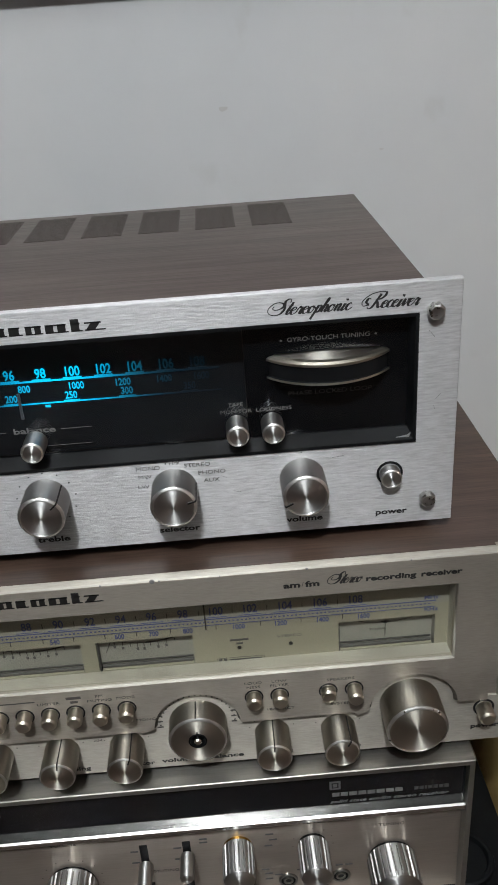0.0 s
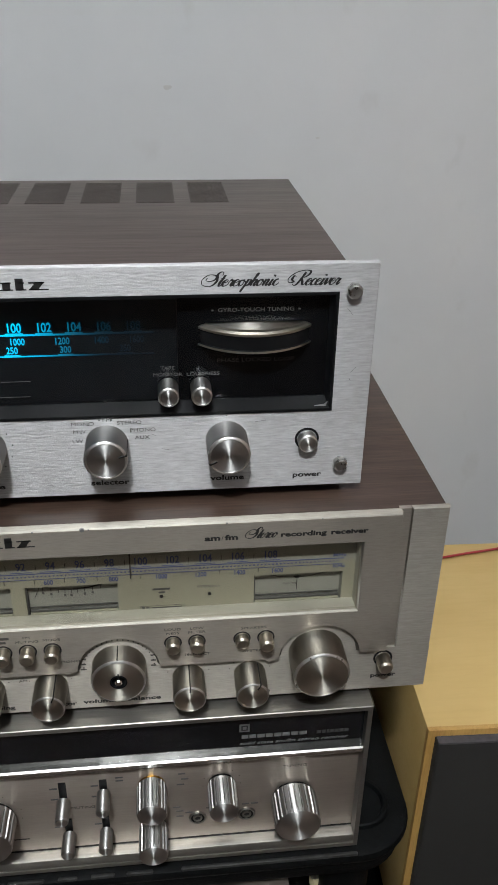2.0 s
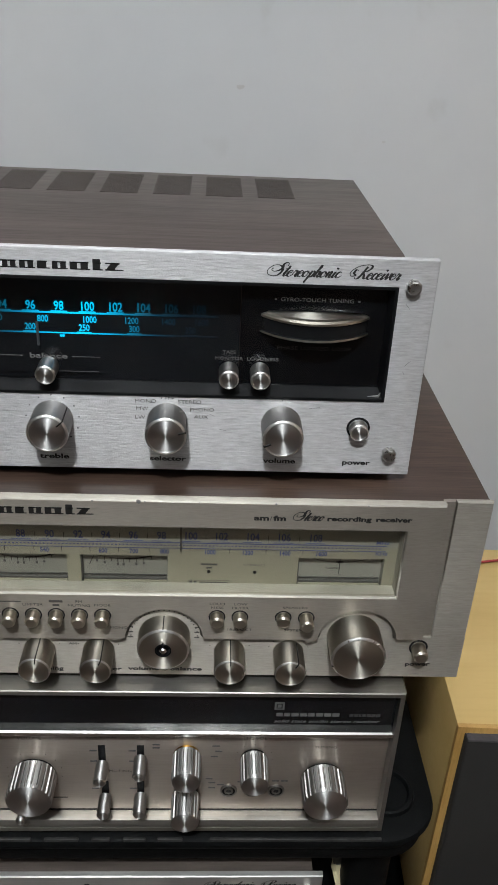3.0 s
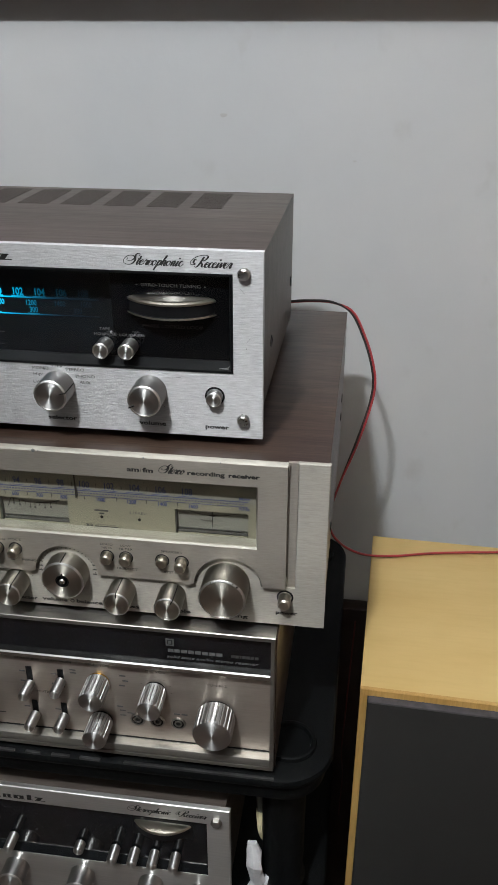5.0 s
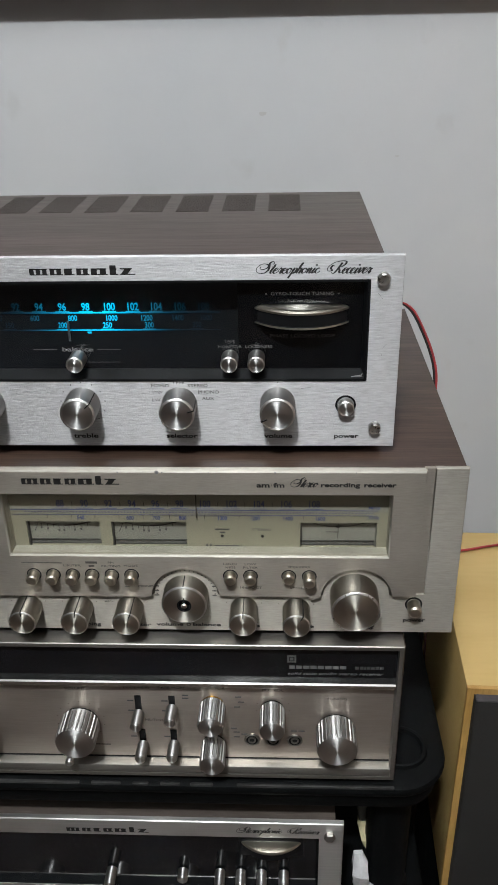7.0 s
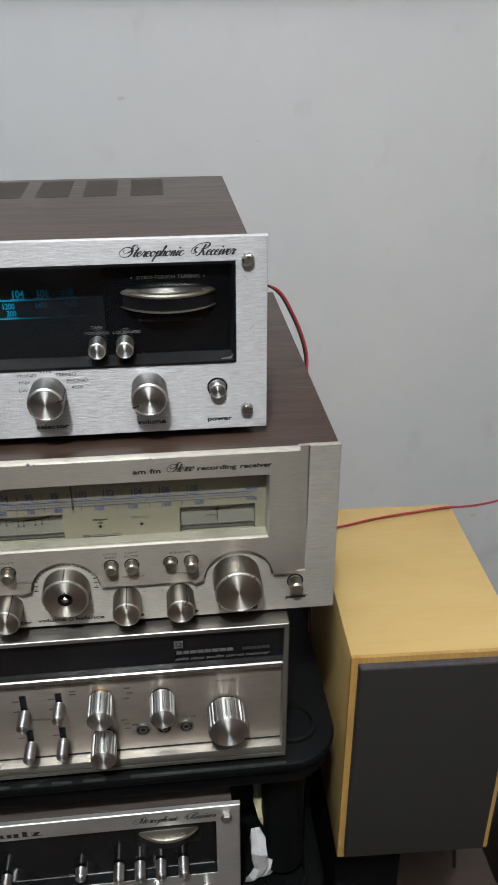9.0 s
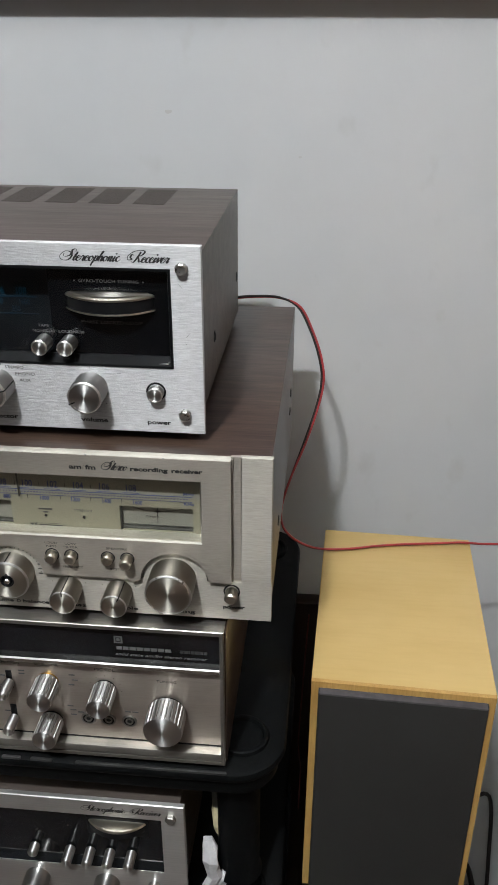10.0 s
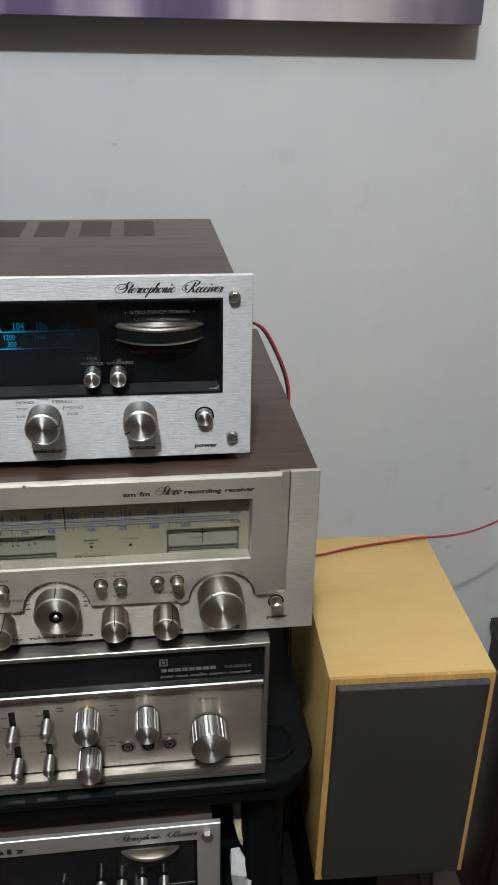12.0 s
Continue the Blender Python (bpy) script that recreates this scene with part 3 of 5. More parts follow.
    lettering("balance", -0.0945, 1.0630, g, 0.0040, INK_MID, t, "CENTER", 0, 0.00008, width=0.0200)
    bars([(-0.0818, -0.0670, 1.0640, 1.0643), (-0.1230, -0.1080, 1.0640, 1.0643), (-0.0900, -0.0680, 1.0555, 1.0557)], g, INK_DIM, t)
    # dial lettering behind the glass, lit from within
    d = y + 0.0176
    for i, num in enumerate(("88", "90", "92", "94", "96", "98", "100", "102", "104", "106", "108")):
        lettering(num, -0.1645 + 0.0150 * i, 1.0862, d, 0.0070, DIAL_BLUE, t, "CENTER", 0, 0.00014, 0.76, name="dial_number")
    for num, xa in (("540", -0.147), ("600", -0.123), ("800", -0.0985), ("1000", -0.0735), ("1200", -0.0510), ("1400", -0.0310), ("1600", -0.013)):
        lettering(num, xa, 1.0793, d, 0.0052, DIAL_BLUE, t, "CENTER", 0, 0.00010, 0.76, name="dial_number")
    for num, xa in (("150", -0.140), ("200", -0.1055), ("250", -0.0765), ("300", -0.0495), ("350", -0.0190)):
        lettering(num, xa, 1.0746, d, 0.0052, DIAL_BLUE, t, "CENTER", 0, 0.00010, 0.76, name="dial_number")
    ticks = [(-0.180, -0.004, 1.0842, 1.0851), (-0.180, -0.004, 1.0727, 1.0734), (-0.0898, -0.0872, 1.0708, 1.0720)]
    ticks += [(-0.1645 + 0.015 * i - 0.0045, -0.1645 + 0.015 * i + 0.0045, 1.0851, 1.0857) for i in range(11)]
    ticks += [(xa - 0.004, xa + 0.004, 1.0734, 1.0739) for xa in (-0.140, -0.1055, -0.0765, -0.0495, -0.019)]
    bars(ticks, d, DIAL_BLUE, t, "dial_rule")
    part("dial_needle", box(-0.1018, -0.1005, d - 0.003, d - 0.002, 1.0665, 1.0800), INK_GREY, t, "pale dial needle")
    return t


GLYPHS = {
    "e": (0.62, [(0, .45), (.35, .6), (.5, .85), (.3, 1), (.08, .75), (.05, .3), (.25, 0), (.5, .1), (.7, .42)]),
    "r": (0.60, [(0, .42), (.2, 1.05), (.28, .85), (.5, .92), (.42, .5), (.4, .15), (.55, 0), (.68, .4)]),
    "t": (0.48, [(0, .42), (.33, 1.7), (.28, 1.1), (.15, .25), (.3, 0), (.52, .4)], [(.02, 1.2), (.5, 1.25)]),
    "o": (0.66, [(.4, .97), (.1, .8), (.02, .4), (.2, 0), (.45, .2), (.5, .65), (.38, .97), (.5, .75), (.74, .6)]),
    "p": (0.70, [(0, .42), (.22, 1.05), (.1, .0), (-.02, -.95)], [(.1, .3), (.32, .97), (.56, .8), (.5, .25), (.28, 0), (.5, .05), (.76, .42)]),
    "h": (0.70, [(0, .42), (.36, 1.6), (.32, 1.95), (.2, 1.6), (.06, 0)], [(.1, .3), (.32, .97), (.48, .8), (.42, .2), (.55, 0), (.76, .42)]),
    "n": (0.70, [(0, .42), (.17, 1), (.06, 0)], [(.1, .3), (.32, .97), (.48, .8), (.42, .2), (.55, 0), (.76, .42)]),
    "i": (0.44, [(0, .42), (.2, 1), (.1, .2), (.22, 0), (.50, .5)], [(.18, 1.65), (.22, 1.5), (.2, 1.38)]),
    "c": (0.58, [(.48, .78), (.35, 1), (.1, .75), (.05, .3), (.25, 0), (.48, .1), (.66, .42)]),
    "v": (0.70, [(0, .55), (.14, 1.02), (.22, .5), (.27, 0), (.5, .5), (.55, 1.02), (.80, .62)]),
    "S": (1.25, [(1.30, 1.65), (1.25, 2.1), (.95, 2.2), (.72, 1.85), (.85, 1.3), (.95, .75), (.7, .15), (.15, 0), (-.5, .3), (-.75, 1.0), (-.35, 1.7), (.3, 1.75), (.75, 1.4), (.6, .95), (.1, .75), (-.3, .95), (-.25, 1.3)]),
    "R": (1.40, [(.70, 2.0), (.55, 1.0), (.32, .12), (0, 0), (-.2, .25)], [(-.2, 1.35), (-.5, 1.45), (-.55, .9), (-.2, .55), (-.75, .45), (-1.05, 1.1), (-.5, 1.95), (.5, 2.3), (1.2, 2.15), (1.25, 1.65), (.9, 1.25), (.55, 1.15), (.85, .6), (1.1, .05), (1.4, .3)]),
}


def script(parent, word, x, z, size, y, width, mat=None):
    """A flowing pen-written word: sloped joined strokes, heavy going down and thin going up."""
    total = sum(GLYPHS[c][0] for c in word)
    unit = size * 0.46
    sx = width / total
    bm = bmesh.new()
    at = 0.0
    for c in word:
        adv, *strokes = GLYPHS[c]
        for pts in strokes:
            line = [Vector(((at + a) * sx + 0.52 * b * unit, b * unit)) for a, b in pts]
            fine = []
            for i in range(len(line) - 1):
                p0, p1, p2, p3 = line[max(i - 1, 0)], line[i], line[i + 1], line[min(i + 2, len(line) - 1)]
                for k in range(6):
                    q = k / 6
                    fine.append(0.5 * ((2 * p1) + (p2 - p0) * q + (2 * p0 - 5 * p1 + 4 * p2 - p3) * q * q + (3 * p1 - p0 - 3 * p2 + p3) * q ** 3))
            fine.append(line[-1])
            last = None
            for i, p in enumerate(fine):
                d = fine[min(i + 1, len(fine) - 1)] - fine[max(i - 1, 0)]
                d = d.normalized() if d.length > 1e-9 else Vector((1, 0))
                w = unit * (0.065 + 0.13 * max(0.0, -d.y) ** 1.5)
                side = Vector((-d.y, d.x)) * w
                pair = [bm.verts.new((x + q.x, y - 0.0001 - 0.00002 * (i % 2), z + q.y)) for q in (p + side, p - side)]
                if last:
                    bm.faces.new((last[0], last[1], pair[1], pair[0]))
                last = pair
        at += adv
    return part("lettering", bm, mat or INK, parent)


top_receiver()


# ---- recording receiver below it: champagne front, cream dial with meters ----
def recording_receiver():
    yb, yp = 0.3400, 0.3362
    x0, x1, z0, z1 = -0.2850, 0.1555, 0.8585, 0.9920
    t = thing("stereo_receiver", (-0.065, 0.50, 0.853), "champagne-faced recording receiver in walnut vinyl case with cream meter dial", "stereo receiver", "stacked receivers")
    zs, bz = 0.8915, 0.0006
    part("front_panel", outline_plate([(x0, z0), (x1, z0), (x1, zs), (0.1270, zs), (0.1270, 0.9215), (x0, 0.9215)], [], yb, yb + 0.005), CHAMPAGNE, t, "brushed champagne lower panel")
    part("side_strip", rings([(0.1340, x1, zs, z1, yb + 0.003), (0.1340, x1, zs, z1, yb + bz), (0.1340 + bz, x1 - bz, zs, z1 - bz, yb - 0.0004)], cap_last=True), CHAMPAGNE, t)
    part("channel", box(0.1272, 0.1342, yb + 0.0014, yb + 0.0045, zs - 0.001, z1 - 0.001), CHAMPAGNE_FINE, t, "sunken channel beside the raised panel")
    part("channel_clip", box(0.1276, 0.1288, yb - 0.0008, yb + 0.002, z1 - 0.0100, z1 - 0.0016, 0.0003), CHAMPAGNE_FINE, t)
    wx0, wx1, wz0, wz1 = -0.1510, 0.1075, 0.9245, 0.9738
    ztop = 0.9902
    out = [(x0, ztop), (0.1275, ztop), (0.1275, 0.8925), (0.1115, 0.8925)]
    out += arc(0.0868, 0.8905, 0.0246, 5, 178)[0:]
    out += [(0.0560, 0.8890), (0.0540, 0.8915), (-0.0070, 0.8915)]
    out += arc(-0.0318, 0.8905, 0.0238, 3, 178)
    out += [(-0.0620, 0.8895), (-0.0640, 0.8905), (x0, 0.8905)]
    def lower_edge(dr, dz):
        low = [(0.1275, 0.8925 - dz), (0.1115 - dr, 0.8925 - dz)]
        low += arc(0.0868, 0.8905, 0.0246 - dr, 5, 178)
        low += [(0.0560 + dr, 0.8890 - dz), (0.0540 + dr * 0.5, 0.8915 - dz), (-0.0070 - dr, 0.8915 - dz)]
        low += arc(-0.0318, 0.8905, 0.0238 - dr, 3, 178)
        return low + [(-0.0620 + dr, 0.8895 - dz), (-0.0640 + dr * 0.5, 0.8905 - dz), (x0, 0.8905 - dz)]
    # Dark strip under the panel's edge, painted in for its cast shade
    bm = bmesh.new()
    rows = [[bm.verts.new((a, yy, b)) for a, b in lower_edge(dr, dz)] for dr, dz, yy in ((-0.0002, -0.0002, yp + 0.0006), (0.0006, 0.0005, yp + 0.0022), (0.0017, 0.0014, yb - 0.0002))]
    for ra, rb in zip(rows, rows[1:]):
        for i in range(len(ra) - 1):
            bm.faces.new((ra[i], ra[i + 1], rb[i + 1], rb[i]))
    part("panel_edge", bm, EDGE_SHADE, t, "stepped edge of the raised panel, its cast shade put into dark colour")
    part("raised_panel", outline_plate(out, [[(wx0, wz0), (wx1, wz0), (wx1, wz1), (wx0, wz1)]], yp, yb + 0.002), CHAMPAGNE_FINE, t, "brushed champagne raised panel with arched cut-outs")
    bm = bmesh.new()
    prof = [(yp, ztop), (yp + 0.0005, ztop + 0.0007), (yp + 0.0030, z1), (yp + 0.0044, z1), (yp + 0.0044, ztop)]
    ends = [[bm.verts.new((xa, a, b)) for a, b in prof] for xa in (x0, 0.1275)]
    for i in range(5):
        bm.faces.new((ends[0][i], ends[0][(i + 1) % 5], ends[1][(i + 1) % 5], ends[1][i]))
    bm.faces.new(ends[0]), bm.faces.new(ends[1])
    trim = part("top_trim", bm, CHAMPAGNE, t, "bright bevelled top edge with small dents")
    for xa, w in ((-0.071, 0.0012), (-0.0455, 0.0030), (-0.0420, 0.0011), (-0.012, 0.0008), (0.031, 0.0014), (0.083, 0.0009)):
        part("dent", lathe(xa, ztop + 0.0001, [(w * 0.5, yp + 0.0002), (w * 0.4, yp - 0.0001), (0, yp - 0.0002)], 7), INK_GREY, trim)
    # dial window
    part("window_frame", rings([(wx0, wx1, wz0, wz1, yp - 0.0003), (wx0 + 0.0009, wx1 - 0.0009, wz0 + 0.0011, wz1 - 0.0005, yp + 0.0005), (wx0 + 0.0011, wx1 - 0.0011, wz0 + 0.0013, wz1 - 0.0005, yp + 0.0030), (wx0, wx1, wz0, wz1, yp + 0.0031)]), CHAMPAGNE, t, "bright metal window edge")
    part("dial_tunnel", rings([(wx0 + 0.001, wx1 - 0.001, wz0 + 0.0008, wz1 - 0.0004, yp + 0.0031), (wx0 + 0.001, wx1 - 0.001, wz0 + 0.0010, wz1 - 0.0004, 0.3479)]), TUNNEL, t, "cream inner sides of the window")
    part("window_pane", box(wx0 + 0.0006, wx1 - 0.0006, yp + 0.0012, yp + 0.0022, wz0 + 0.0012, wz1 - 0.0006), CLEAR, t, "clear dial window").visible_shadow = False
    yd = 0.3480
    mets = [(-0.1405, -0.0895), (-0.0815, -0.0300), (0.0478, 0.0996)]
    mz0, mz1 = 0.9228, 0.9450
    part("dial_plate", outline_plate([(wx0 - 0.004, wz0 - 0.007), (wx1 + 0.004, wz0 - 0.007), (wx1 + 0.004, wz1 + 0.004), (wx0 - 0.004, wz1 + 0.004)], [[(a, mz0), (b, mz0), (b, mz1), (a, mz1)] for a, b in mets], yd, yd + 0.0015), CREAM, t, "cream dial plate")
    for i, (a, b) in enumerate(mets):
        m = part("meter", rings([(a, b, mz0, mz1, yd + 0.0002), (a + 0.0004, b - 0.0004, mz0 + 0.0004, mz1 - 0.0003, yd + 0.0050)], cap_last=True), METER, t, "grey needle meter")
        part("meter_side", box(a + 0.0003, a + 0.0008, yd + 0.0016, yd + 0.0049, mz0 + 0.0006, mz1 - 0.0004), INK_DIM, m)
        part("meter_shelf", box(a + 0.0010, b - 0.0008, yd + 0.0016, yd + 0.0040, mz0 + 0.0006, mz0 + 0.0020, 0.0006), CREAM, m, "pale ledge at the foot of the meter")
        part("meter_bar", box(a + 0.0010, b - 0.0008, yd + 0.0026, yd + 0.0046, mz0 + 0.0021, mz0 + 0.0038, 0.0007), INK_MID, m)
        part("meter_rim", box(a + 0.0010, b - 0.0008, yd + 0.0040, yd + 0.0048, mz0 + 0.0046, mz0 + 0.0050, 0.0002), INK_DIM, m)
        c, ym = (a + b) / 2, yd + 0.0047
        scale_pts = [(c + dx * 0.0185, ym, mz1 - 0.0062 + 0.0032 * dx * dx) for dx in (-1, -0.5, 0, 0.5, 1)]
        wire(scale_pts, 0.00018, INK_SOFT, "meter_scale", m, 4, 0)
        if i < 2:
            wire([p for p in scale_pts[2:]], 0.00042, INK, "overload_scale", m, 6, 0)
            bars([(c + 0.0185 * q - 0.0002, c + 0.0185 * q + 0.0002, mz1 - 0.0087 + 0.0032 * q * q, mz1 - 0.0062 + 0.0032 * q * q) for q in (-0.9, -0.66, -0.44, -0.24, -0.05, 0.14, 0.36, 0.6, 0.85)], ym, INK_SOFT, m, "scale_graduation")
            bars([(c + 0.0185 * q - 0.0007, c + 0.0185 * q + 0.0006, mz1 - 0.0110 + 0.0032 * q * q, mz1 - 0.0094 + 0.0032 * q * q) for q in (-0.9, -0.66, -0.24, -0.05, 0.36, 0.6)], ym, INK_DIM, m)
            wire([(c - 0.0215, ym - 0.0004, mz1 - 0.0105), (c - 0.0178, ym - 0.0004, mz1 - 0.0018)], 0.00020, INK, "meter_needle", m, 2, 0)
        else:
            bars([(c - 0.0002, c + 0.0002, mz1 - 0.0150, mz1 - 0.0015)], ym - 0.0003, INK, m, "meter_needle")
            bars([(c - 0.0022, c + 0.0022, mz1 - 0.0062, mz1 - 0.0055), (c - 0.0012, c + 0.0012, mz1 - 0.0068, mz1 - 0.0062)], ym, INK, m, "centre_mark")
            lettering("TUNING", c - 0.004, mz1 - 0.0112, ym, 0.0020, INK_SOFT, m, "CENTER", stretch=1.2)
    # Strip's colour also carries shade of the window's top edge
    part("shaded_scale_strip", box(wx0 - 0.002, wx1 + 0.002, yd - 0.0003, yd + 0.001, 0.9532, wz1 + 0.002), SCALE_SHADE, t, "greyish scale strip of the dial, window lip shade partly in its colour")
    yd -= 0.0004
    xs = (-0.1150, -0.0985, -0.0820, -0.0660, -0.0500, -0.0337, -0.0167, 0.0012, 0.0196, 0.0380, 0.0567)
    for num, xa in zip(("88", "90", "92", "94", "96", "98", "100", "102", "104", "106", "108"), xs):
        lettering(num, xa, 0.9573, yd, 0.0074, INK_BLUE, t, "CENTER", 0, 0.00010, 0.74, name="dial_number")
        bars([(xa - 0.0058, xa + 0.0058, 0.9558, 0.9561)], yd, INK_BLUE, t, "dial_rule")
    bars([(wx0 - 0.001, 0.0995, 0.9546, 0.9551), (wx0 - 0.001, 0.0995, 0.9508, 0.9511)], yd, INK_BLUE, t, "dial_rule")
    bars([(-0.140 + 0.0022 * k, -0.1390 + 0.0022 * k, 0.9526, 0.9533) for k in range(108)], yd, INK_BLUE, t, "dial_dotting")
    bars([(xa - 0.0002, xa + 0.0002, 0.9478, 0.9508) for xa in (-0.125, -0.108, -0.092, -0.0755, -0.0590, -0.0410, -0.0170, 0.0065, 0.0280, 0.0500)] + [((p + q) / 2 - 0.0002, (p + q) / 2 + 0.0002, 0.9580, 0.9610) for p, q in zip(xs, xs[1:])], yd, INK_SOFT, t, "dial_graduation")
    for num, xa in (("540", -0.102), ("600", -0.068), ("700", -0.050), ("800", -0.0320), ("1000", -0.0052), ("1200", 0.0170), ("1400", 0.0392), ("1600", 0.0610)):
        lettering(num, xa, 0.9470, yd, 0.0044, INK_BLUE, t, "CENTER", 0, 0.00012, 0.78, name="dial_number")
    lettering("MHz", 0.0970, 0.9560, yd, 0.0034, INK_BLUE, t, "CENTER", 0, 0.00006, 1.2)
    lettering("KHz", 0.0970, 0.9482, yd, 0.0034, INK_BLUE, t, "CENTER", 0, 0.00006, 1.2)
    part("dial_needle", box(-0.0226, -0.0219, yd - 0.0025, yd - 0.0015, 0.9500, 0.9715), INK_SOFT, t, "thin dark tuning needle")
    yd += 0.0004
    bars([(-0.0105, -0.0005, 0.9386, 0.9399), (-0.0072, -0.0036, 0.9362, 0.9374)], yd, INK_DIM, t)
    lettering("STEREO", 0.0215, 0.9384, yd, 0.0026, INK_MID, t, "CENTER", stretch=1.5)
    for xa in (-0.0056, 0.0220):
        part("signal_lamp", lathe(xa, 0.9340, [(0.0011, yd + 0.0005), (0.0011, yd - 0.0004), (0.0008, yd - 0.0006), (0, yd - 0.0006)], 16), INK, t, "small dark signal lamp")
    bars([(-0.0180, 0.0075, 0.9272, 0.9274), (-0.0180, 0.0075, 0.9242, 0.9244), (-0.0180, -0.0177, 0.9242, 0.9274), (0.0072, 0.0075, 0.9242, 0.9274), (-0.0172, -0.0154, 0.9247, 0.9269), (-0.0146, -0.0128, 0.9247, 0.9269), (-0.0112, 0.0060, 0.9252, 0.9263)], yd, INK_DIM, t, "noise_filter_mark")
    # lettering on the metal
    slab_word((0.0118, 0.0082, 0.0068, 0.0082, 0.0108, 0.0056, 0.0092), -0.0705, 0.9812, 0.0044, yp, INK, t, 0.0006)
    lettering("am", 0.0190, 0.9796, yp - 0.0001, 0.0046, INK, t, "LEFT", 0, 0.00016, width=0.0085)
    lettering("/", 0.0280, 0.9796, yp - 0.0001, 0.0040, INK_SOFT, t, "LEFT")
    lettering("fm", 0.0300, 0.9796, yp - 0.0001, 0.0046, INK, t, "LEFT", 0, 0.00016, width=0.0072)
    script(t, "Stereo", 0.0425, 0.9799, 0.0068, yp, 0.0150)
    lettering("recording", 0.0602, 0.9800, yp - 0.0001, 0.0043, INK, t, "LEFT", 0, 0.00016, width=0.0253)
    lettering("receiver", 0.0880, 0.9800, yp - 0.0001, 0.0043, INK, t, "LEFT", 0, 0.00016, width=0.0208)
    lettering("volume", -0.0545, 0.8620, yb - 0.0001, 0.0040, INK, t, "LEFT", 0, 0.00012, width=0.0195)
    part("print_ring", lathe(-0.0315, 0.8632, [(0.0016, yb), (0.0016, yb - 0.0001), (0.0009, yb - 0.0001), (0.0009, yb)], 20), INK_SOFT, t)
    lettering("balance", -0.0285, 0.8620, yb - 0.0001, 0.0040, INK, t, "LEFT", 0, 0.00012, width=0.0200)
    lettering("power", 0.1205, 0.8680, yb - 0.0001, 0.0042, INK, t, "LEFT", 0, 0.00012, width=0.0158)
    for body, xa, w in (("selector", -0.0723, 0.019), ("bass", 0.0085, 0.014), ("treble", 0.0453, 0.018), ("tuning", 0.0860, 0.021), ("dubbing", -0.1085, 0.019)):
        lettering(body, xa + 0.004, 0.8615, yb - 0.0001, 0.0040, INK, t, "CENTER", 0, 0.00010, width=w)
    for body, xa, za in (("LOUD", 0.0, 0.9182), ("NESS", 0.0, 0.9153), ("LOW", 0.0138, 0.9182), ("FILTER", 0.0138, 0.9153), ("SPEAKERS", 0.0468, 0.9160), ("SYSTEM", 0.0468, 0.8985), ("MODE", -0.0683, 0.9160), ("FM", -0.0820, 0.9185), ("MUTING", -0.0820, 0.9156), ("LIMITER", -0.1092, 0.9160), ("18dB/OCT", 0.0138, 0.8985), ("MONO", -0.0590, 0.8990), ("AM", -0.0880, 0.8825)):
        lettering(body, xa, za, (yp if za > 0.89 else yb) - 0.0001, 0.0024, INK_SOFT, t, "CENTER", stretch=1.45)
    bars([(-0.0995, -0.0915, 0.9185, 0.9202), (-0.0975, -0.0935, 0.9157, 0.9173), (-0.144, -0.116, 0.9185, 0.9192), (-0.0735, -0.0700, 0.9010, 0.9014), (-0.0735, -0.0700, 0.8990, 0.8994)], yp, INK_SOFT, t)
    # knobs and buttons
    k = knob(0.0852, 0.8923, 0.0166, yb, 0.3185, TURNED_WARM, t, "tuning_knob", 0.0014, label="large turned champagne tuning knob, edge nicked")
    for xa, ang, za in ((0.0453, 28, 0.8780), (0.0085, 2, 0.8786), (-0.0723, 22, 0.8786), (-0.1085, 8, 0.8786), (-0.1450, 0, 0.8786)):
        kn = knob(xa, za, 0.0096, yb, 0.3205, TURNED_WARM, t, "knob", 0.0009)
        pointer(xa, za, 0.0096, yb - 0.001, 0.3205, ang, INK, kn)
        dots(xa, za, 0.0130, -70, 70, 7, yb, 0.00030, INK_SOFT, t)
    for ang, w in ((48, 0.0016), (61, 0.0009), (118, 0.0011), (200, 0.0012), (232, 0.0007)):
        ca, sa = math.cos(radians(ang)), math.sin(radians(ang))
        part("edge_nick", lathe(0.0852 + 0.0159 * ca, 0.8923 + 0.0159 * sa, [(w * 0.5, 0.3192), (w * 0.45, 0.3186), (0, 0.3184)], 7), CHROME if ang < 120 else INK, k)
    zc, xc, fy = 0.8908, -0.0319, 0.3262
    vb = part("volume_knob", lathe(xc, zc, [(0.0158, yb), (0.0157, fy + 0.0012)], 64), KNOB_SIDE_WARM, t, "double turned knob with a dark centre")
    part("rim", lathe(xc, zc, [(0.0157, fy + 0.0012), (0.0155, fy + 0.0006), (0.0150, fy + 0.0002), (0.0144, fy)], 64), KNOB_RIM, vb, "bright chamfered rim")
    part("face", lathe(xc, zc, [(0.0144, fy), (0.0048, fy + 0.0004), (0.0046, fy + 0.006), (0.0, fy + 0.006)], 64), TURNED_WARM, vb, "spun metal face")
    pointer(xc, zc, 0.0158, yb - 0.001, fy + 0.0012, 0, INK, vb)
    part("knob_well", lathe(xc, zc, [(0.0050, fy + 0.0002), (0.0050, fy - 0.0001), (0.0042, fy - 0.0001), (0.0040, fy + 0.004), (0, fy + 0.004)], 32), BLACK, vb)
    part("balance_knob", lathe(xc, zc, [(0.0022, fy + 0.005), (0.0022, fy - 0.0005), (0.0014, fy - 0.0014), (0, fy - 0.0017)], 24), CHROME, vb)
    part("balance_tip", box(xc - 0.0004, xc + 0.0004, fy - 0.0004, fy + 0.0006, zc + 0.0018, zc + 0.0062, 0.0002), BLACK, vb)
